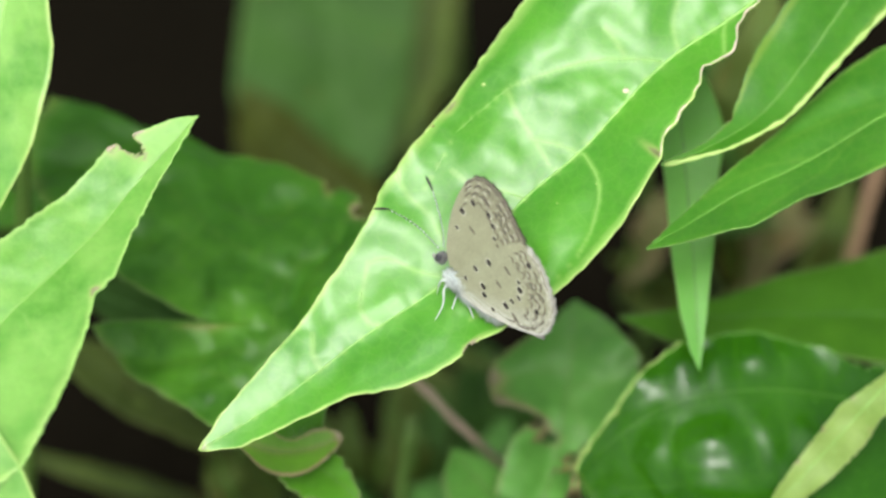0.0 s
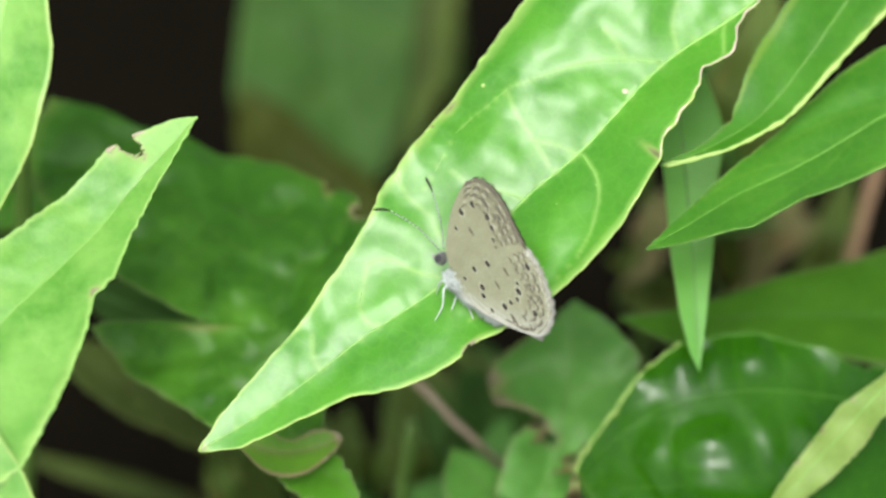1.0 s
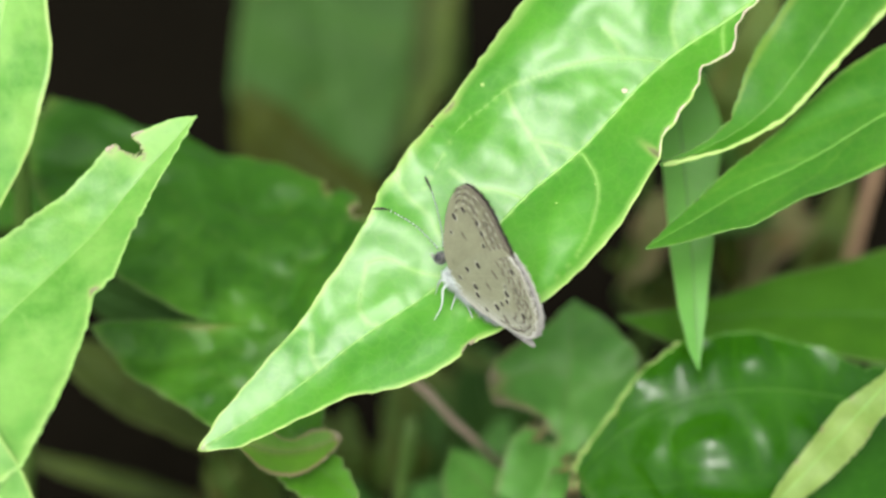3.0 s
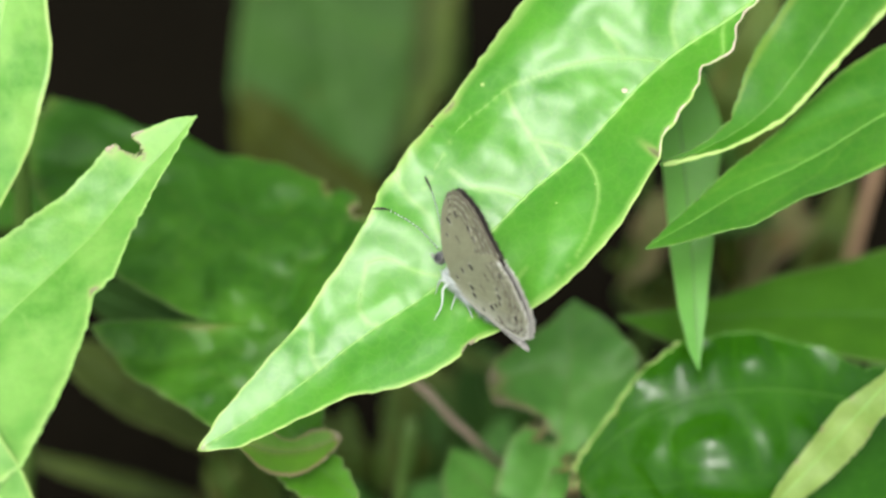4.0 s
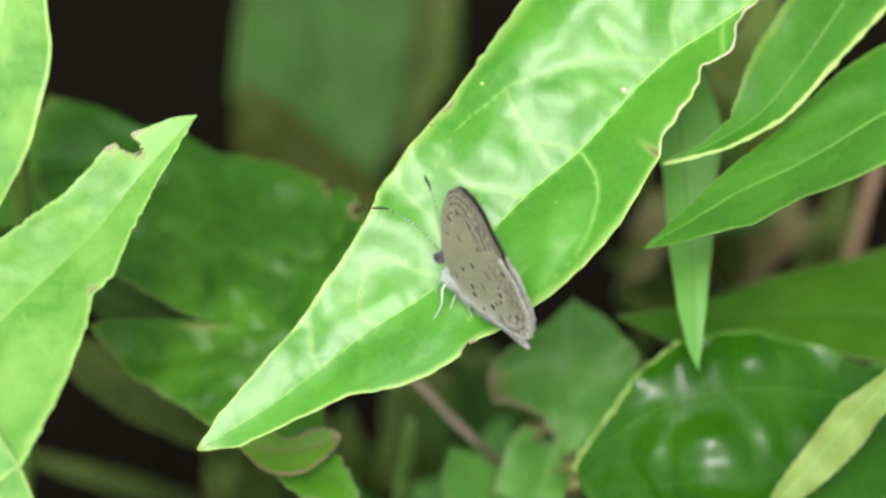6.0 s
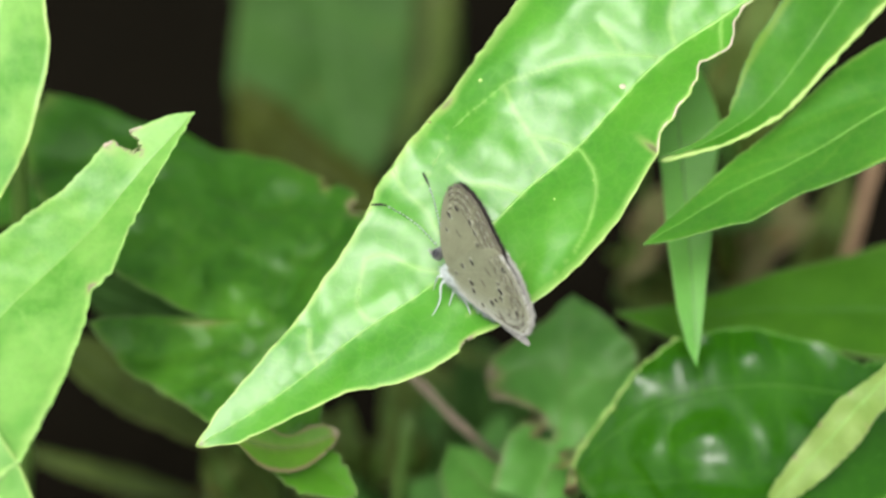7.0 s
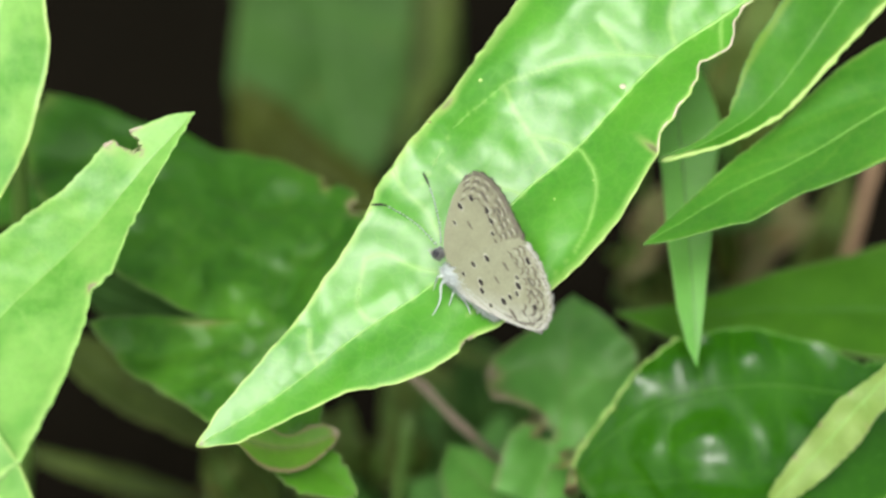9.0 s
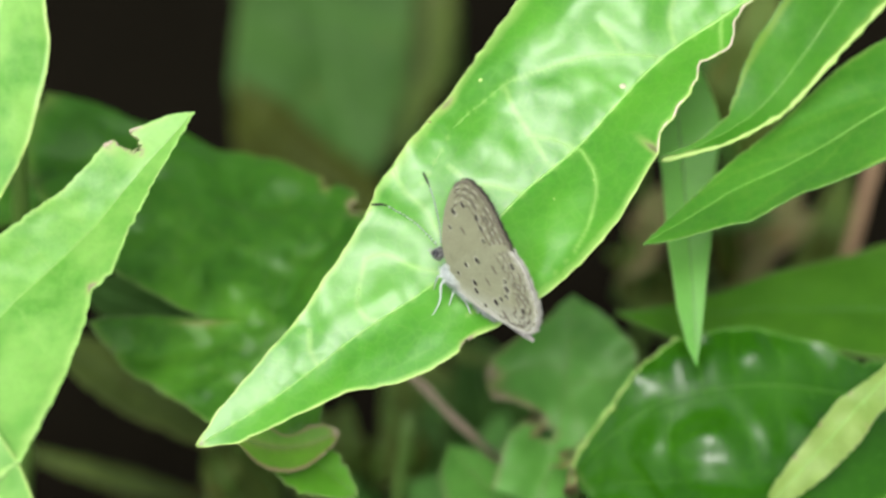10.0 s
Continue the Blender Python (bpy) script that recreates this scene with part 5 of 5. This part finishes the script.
def add_wing(name, butterfly, outline, face, offset, spots, streaks, fringe, hem, label, marks=None):
    under = UNDER_FORE if name == "forewing" else UNDER_HIND
    wing = part(name, wing_sheet(outline, face, offset), under, butterfly, label)
    wing.data.materials.append(UPPER if name == "forewing" else UPPER_HIND)
    edge = wing_shape(outline)
    lo, hi = fringe
    root = np.array(edge[0])
    part("fringe", fringe_hair(edge, lo, hi, offset, 0.30 if name == "forewing" else 0.32), hem, wing, "fine hairy fringe")
    if marks:
        add_scallops(wing, edge, face, offset, *marks)
    for k in range(1, 8):
        j = lo + int((hi - lo) * k / 8)
        pts = [root + (edge[j] - root) * u for u in np.linspace(0.12, 0.97, 12)]
        part("wing_vein", tube([(a * MM, (offset + face * 0.03 + dome(a, r)) * MM, r * MM) for a, r in pts], 0.035 * MM, 5), under, wing)
    for group, long, wide, mat, nm in ((spots, 0.42, 0.22, MARK, "spot"), (streaks, 0.65, 0.13, FAINT, "streak")):
        for k, (a, r) in enumerate(group):
            away = Vector((0.95, 0, -0.3))
            away.normalize()
            other = Vector((0, 1, 0)).cross(away)
            axes = Matrix((away, other, (0, 1, 0))).transposed()
            f = 1 + 0.25 * math.sin(k * 2.3)
            if nm == "spot":
                part("spot_halo", ellipsoid(Vector((a, offset + face * 0.03 + dome(a, r), r)) * MM, axes, (long * f * 1.35 * MM, wide * f * 1.5 * MM, 0.02 * MM), 10, 6), CREAM, wing)
            part(nm, ellipsoid(Vector((a, offset + face * 0.04 + dome(a, r), r)) * MM, axes, (long * f * MM, wide * f * MM, 0.03 * MM), 10, 6), mat, wing)
    return wing


def add_antenna(butterfly, pts):
    line = spline(pts, 60)
    rad = [0.055 if i < 46 else 0.055 + 0.10 * math.sin((i - 46) / 13 * math.pi * 0.85) for i in range(60)]
    ant = part("antenna", tube([Vector(p) * MM for p in line], [r * MM for r in rad], 8), MARK, butterfly, "black antenna with white bands")
    for k in range(15):
        i = 2 + 3 * k
        seg = spline(line[i:i + 2], 3)
        part("band", tube([Vector(p) * MM for p in seg], 0.072 * MM, 8), WHITE, ant)
    return ant


def add_leg(butterfly, pts):
    line = spline(pts, 24)
    part("leg", tube([Vector(p) * MM for p in line], [(0.16 - 0.10 * i / 23) * MM for i in range(24)], 8), WHITE, butterfly)


def fur(spec, count, seed):
    """Short hairs standing on ellipsoids given as centre, half-axes."""
    rng = random.Random(seed)
    bm = bmesh.new()
    for c, h in spec:
        for _ in range(count):
            d = Vector((rng.gauss(0, 1), rng.gauss(0, 1), rng.gauss(0, 1))).normalized()
            p = Vector((c[0] + d.x * h[0], c[1] + d.y * h[1], c[2] + d.z * h[2]))
            way = (Vector((d.x / h[0], d.y / h[1], d.z / h[2])).normalized() + Vector((0.9, 0, -0.1)) + 0.3 * Vector((rng.uniform(-1, 1), rng.uniform(-1, 1), rng.uniform(-1, 1)))).normalized()
            s = way.cross(Vector((0.3, 0.5, 0.8))).normalized() * 0.045
            s2 = way.cross(s).normalized() * 0.035
            tip = p + way * rng.uniform(0.4, 0.95) * (0.5 if h[0] < 1 else 1)
            a, b, e, t = [bm.verts.new(q * MM) for q in (p + s, p - s * 0.5 + s2, p - s * 0.5 - s2, tip)]
            for f in ((a, b, t), (b, e, t), (e, a, t)):
                bm.faces.new(f)
    return bm


def build_butterfly():
    b = new("butterfly")
    frame3 = Matrix((AXIS, SIDE, BACK)).transposed()
    b.matrix_world = Matrix.Translation(bank(*HINGE)) @ (BANK.to_3x3().normalized() @ frame3).to_4x4()
    tagged(b, "small grey-brown spotted butterfly resting on a leaf, wings raised", "butterfly")
    thorax, abdomen, head = Vector((1.85, 0.4, -0.8)), Vector((5.49, 1.24, -1.35)), Vector((-0.88, -0.07, 0.47))
    one = Matrix.Identity(3)
    part("thorax", ellipsoid(thorax * MM, one, (1.35 * MM, 0.72 * MM, 0.72 * MM)), BODY_WHITE, b, "pale grey furry thorax")
    lean = (abdomen - thorax).normalized()
    axes = lean.to_track_quat("X", "Z").to_matrix()
    tail = part("abdomen", tube([Vector((k * 0.675, 0, 0)) * MM for k in range(19)], [(0.80 * math.sqrt(max(0.05, 1 - (k / 18.6) ** 2.2)) + (0.05 if k % 2 else 0)) * MM for k in range(19)], 12), GREY_PALE, b, "slim grey abdomen with pale rings")
    for k in range(4, 17, 2):
        r = 0.80 * math.sqrt(max(0.05, 1 - (k / 18.6) ** 2.2)) + 0.03
        part("abdomen_ring", tube([Vector((k * 0.675 + d, 0, 0)) * MM for d in (-0.09, 0.0, 0.09)], r * MM, 12), GREY_RING, tail)
    tail.location = TAIL_ROOT
    hd = part("head", ellipsoid(head * MM, one, (0.54 * MM, 0.62 * MM, 0.6 * MM)), GREY, b, "dark grey head with white-ringed eyes")
    for s in (-1, 1):
        c = head + Vector((-0.08, s * 0.48, 0.05))
        part("eye", ellipsoid(c * MM, one, (0.42 * MM, 0.32 * MM, 0.52 * MM)), EYE_DARK, hd, "dark oval eye")
        ring = [c + Vector((0.47 * math.cos(a), s * 0.14, 0.57 * math.sin(a))) for a in (2 * math.pi * k / 24 for k in range(25))]
        part("eye_ring", tube([p * MM for p in ring], 0.03 * MM, 6), SMOKE, hd)
        tip = head + Vector((-1.15, s * 0.2, -0.25))
        part("palp", tube([p * MM for p in (head + Vector((-0.3, s * 0.22, -0.45)), head + Vector((-0.8, s * 0.22, -0.45)), tip)], [0.11 * MM, 0.09 * MM, 0.03 * MM]), GREY_PALE, hd)
    part("fur", fur([(thorax, (1.5, 0.8, 0.8)), (abdomen - lean * 1.6, (1.8, 0.8, 0.85)), (abdomen + lean * 1.2, (2.0, 0.7, 0.75))], 900, 3), WHITE, b, "white woolly hair")
    part("fur", fur([(head, (0.54, 0.6, 0.58))], 420, 5), SMOKE, hd, "dark grey hair")
    add_antenna(b, [(-1.41, -0.42, 1.35), (-4.77, -1.29, 2.17), (-7.64, -2.1, 2.07), (-8.74, -2.41, 1.81), (-9.76, -2.87, 1.06)])
    add_antenna(b, [(-1.21, -0.01, 1.56), (-2.83, 0.63, 2.98), (-4.93, 1.16, 4.44), (-6.71, 1.52, 5.45), (-8.06, 1.64, 6.06)])
    for pts in ([(1.66, -0.03, -1.42), (1.65, -0.81, -1.94), (2.45, -0.31, -3.89), (2.61, 0.1, -6.23)], [(3.04, 0.35, -1.38), (4.02, 0.16, -1.75), (5.02, 1.02, -2.76), (5.85, 1.25, -3.44)], [(1.44, -0.04, -1.34), (0.81, -0.28, -1.47), (0.57, 0.44, -2.57), (0.42, 2.45, -4.96)], [(1.83, 0.99, -1.36), (2.52, 1.32, -1.92), (2.86, 1.36, -3.24), (3.22, 1.31, -4.51)]):
        add_leg(b, pts)
    fore = [(0.78, -0.00), (-1.02, 1.68), (-2.45, 4.28), (-3.42, 7.11), (-3.54, 9.58), (-2.72, 10.97), (-0.97, 11.30), (1.51, 10.73), (4.08, 9.55), (6.43, 8.18), (6.23, 5.43), (3.86, 2.09)]
    hind = [(1.47, -0.60), (2.62, 3.83), (4.80, 7.44), (6.33, 8.44), (8.63, 7.87), (10.87, 6.66), (12.85, 5.25), (13.75, 3.75), (14.05, 2.55), (13.90, 1.75), (13.25, 1.15), (11.9, 0.45), (9.19, -0.54), (5.85, -1.31), (3.32, -1.38)]
    fspots = [(-1.53, 8.08), (-2.05, 6.51), (-1.44, 4.56), (0.66, 8.28), (1.84, 7.60), (2.83, 6.57)]
    hspots = [(3.12, 2.29), (4.02, 3.93), (2.85, 0.60), (5.06, 1.25), (5.73, 0.55), (7.51, -0.12), (8.47, 1.32), (8.75, 2.25), (9.17, 3.12), (8.75, 3.95), (8.11, 4.60), (11.72, 3.30), (7.98, 6.97)]
    fst, hst = [(0.19, 5.55), (1.98, 9.09), (3.26, 8.15), (3.98, 6.04), (-0.49, 9.41)], [(6.31, 2.77), (6.21, 4.73), (7.14, 5.72), (9.46, 5.26), (10.69, 4.37), (11.08, 1.89), (10.20, 0.94)]
    near = (add_wing("forewing", b, fore, -1, 0.0, fspots, fst, (30, 70), DUSKY, "grey-beige forewing underside with dark dashes", (31, 69, 10, ((0.72, 0.03, 0.09, 0.045), (0.80, 0.035, 0.12, 0.045), (0.88, 0.03, 0.13, 0.035), (0.955, 0.015, 0.12, 0)))),
            add_wing("hindwing", b, hind, -1, -0.07, hspots, hst, (30, 90), FRINGE, "grey-beige hindwing underside with dark spots", (29, 65, 9, ((0.75, 0.05, 0.09, 0.05), (0.82, 0.05, 0.11, 0.045), (0.89, 0.04, 0.12, 0.04), (0.955, 0.012, 0.07, 0)))))
    far = (add_wing("forewing", b, fore, 1, 0.12, [], [], (30, 70), MARK, "dark upperside of the farther forewing"),
           add_wing("hindwing", b, hind, 1, 0.26, [], [], (25, 74), FRINGE, "dark upperside of the farther hindwing"))
    return b, near, far, tail


butterfly, near_wings, far_wings, tail = build_butterfly()


# ---- what moves: the wings sway over the back ----
def motions():
    rows = [(0.0, 26.4), (0.1, 23.6), (0.2, 24.7), (0.3, 28.9), (0.4, 33.9), (0.5, 41.6), (0.6, 44.4), (0.7, 42.6), (0.8, 38.2), (0.9, 32.5), (1.0, 27.8), (1.1, 25.3), (1.2, 25.8), (1.3, 31.2), (1.4, 37.3), (1.5, 45.6), (1.6, 48.5), (1.7, 46.8), (1.8, 44.2), (1.9, 38.9), (2.0, 32.5), (2.1, 26.3), (2.2, 21.6), (2.3, 21.6), (2.4, 24.2), (2.5, 32.0), (2.6, 40.0), (2.7, 48.1), (2.8, 50.3), (2.9, 45.9), (3.0, 40.0), (3.1, 33.3), (3.2, 25.7), (3.3, 22.3), (3.4, 22.3), (3.5, 26.3), (3.6, 32.5), (3.7, 39.3), (3.8, 45.0), (3.9, 49.4), (4.0, 47.8), (4.1, 45.5), (4.2, 38.9), (4.3, 32.5), (4.4, 27.3), (4.5, 25.7), (4.6, 26.8), (4.7, 32.0), (4.8, 37.8), (4.9, 42.9), (5.0, 41.2), (5.1, 40.1), (5.2, 37.0), (5.3, 32.5), (5.4, 25.8), (5.5, 20.3), (5.6, 20.9), (5.7, 23.4), (5.8, 30.7), (5.9, 39.3), (6.0, 46.2), (6.1, 50.0), (6.2, 47.4), (6.3, 43.1), (6.4, 37.3), (6.5, 31.0), (6.6, 26.1), (6.7, 26.1), (6.8, 28.8), (6.9, 34.6), (7.0, 44.7), (7.1, 51.2), (7.2, 50.3), (7.3, 46.1), (7.4, 44.1), (7.5, 42.4), (7.6, 34.0), (7.7, 28.2), (7.8, 26.1), (7.9, 29.1), (8.0, 31.0), (8.1, 35.3), (8.2, 41.7), (8.3, 49.4), (8.4, 48.4), (8.5, 46.4), (8.6, 43.1), (8.7, 37.3), (8.8, 30.1), (8.9, 24.0), (9.0, 24.0), (9.1, 27.2), (9.2, 33.7), (9.3, 39.2), (9.4, 47.5), (9.5, 52.7), (9.6, 52.4), (9.7, 48.7), (9.8, 44.1), (9.9, 41.4), (10.0, 38.4)]
    angles = dict(rows)

    def lag(t, lead=0.0):
        """How far the wings lean at t, from 0 (raised) to about 1."""
        return max(0.0, angles[round(min(max(t + lead, 0.0), 10.0), 1)] - 25) / 26

    walk(near_wings[0], [(t, pose(0.27 * MM * lag(t), 0, -0.25 * MM * lag(t), a - REST + 4.5 * lag(t), 2.5 * lag(t), -11.5 * lag(t))) for t, a in rows])
    walk(near_wings[1], [(t, pose(-0.6 * MM * lag(t), -0.3 * MM * lag(t), 0.15 * MM * lag(t), max(a, 23) - REST + 0.5 + 8.0 * lag(t), 1.5 * lag(t), -8.0 * lag(t))) for t, a in rows])
    walk(far_wings[0], [(t, pose(0.27 * MM * lag(t), 0, -0.25 * MM * lag(t), a - REST - 0.8 + 2.0 * lag(t), 3.0 * lag(t), -11.0 * lag(t))) for t, a in rows])
    walk(far_wings[1], [(t, pose(-0.7 * MM * lag(t, 0.1), 0, -0.1 * MM * lag(t, 0.2), max(a, 23) - REST - 0.8 + 6.0 * lag(t) - 4.0 * max(0.0, lag(t, 0.1) - lag(t, -0.1)), 1.5 * lag(t) + 1.5 * lag(t, 0.2), -6.0 * lag(t))) for t, a in rows])
    walk(tail, [(t, pose(*TAIL_ROOT, 0, -8.0 + 7.0 * min(1.1, lag(t)), -12.0 * min(1.1, lag(t)))) for t, a in rows])


motions()
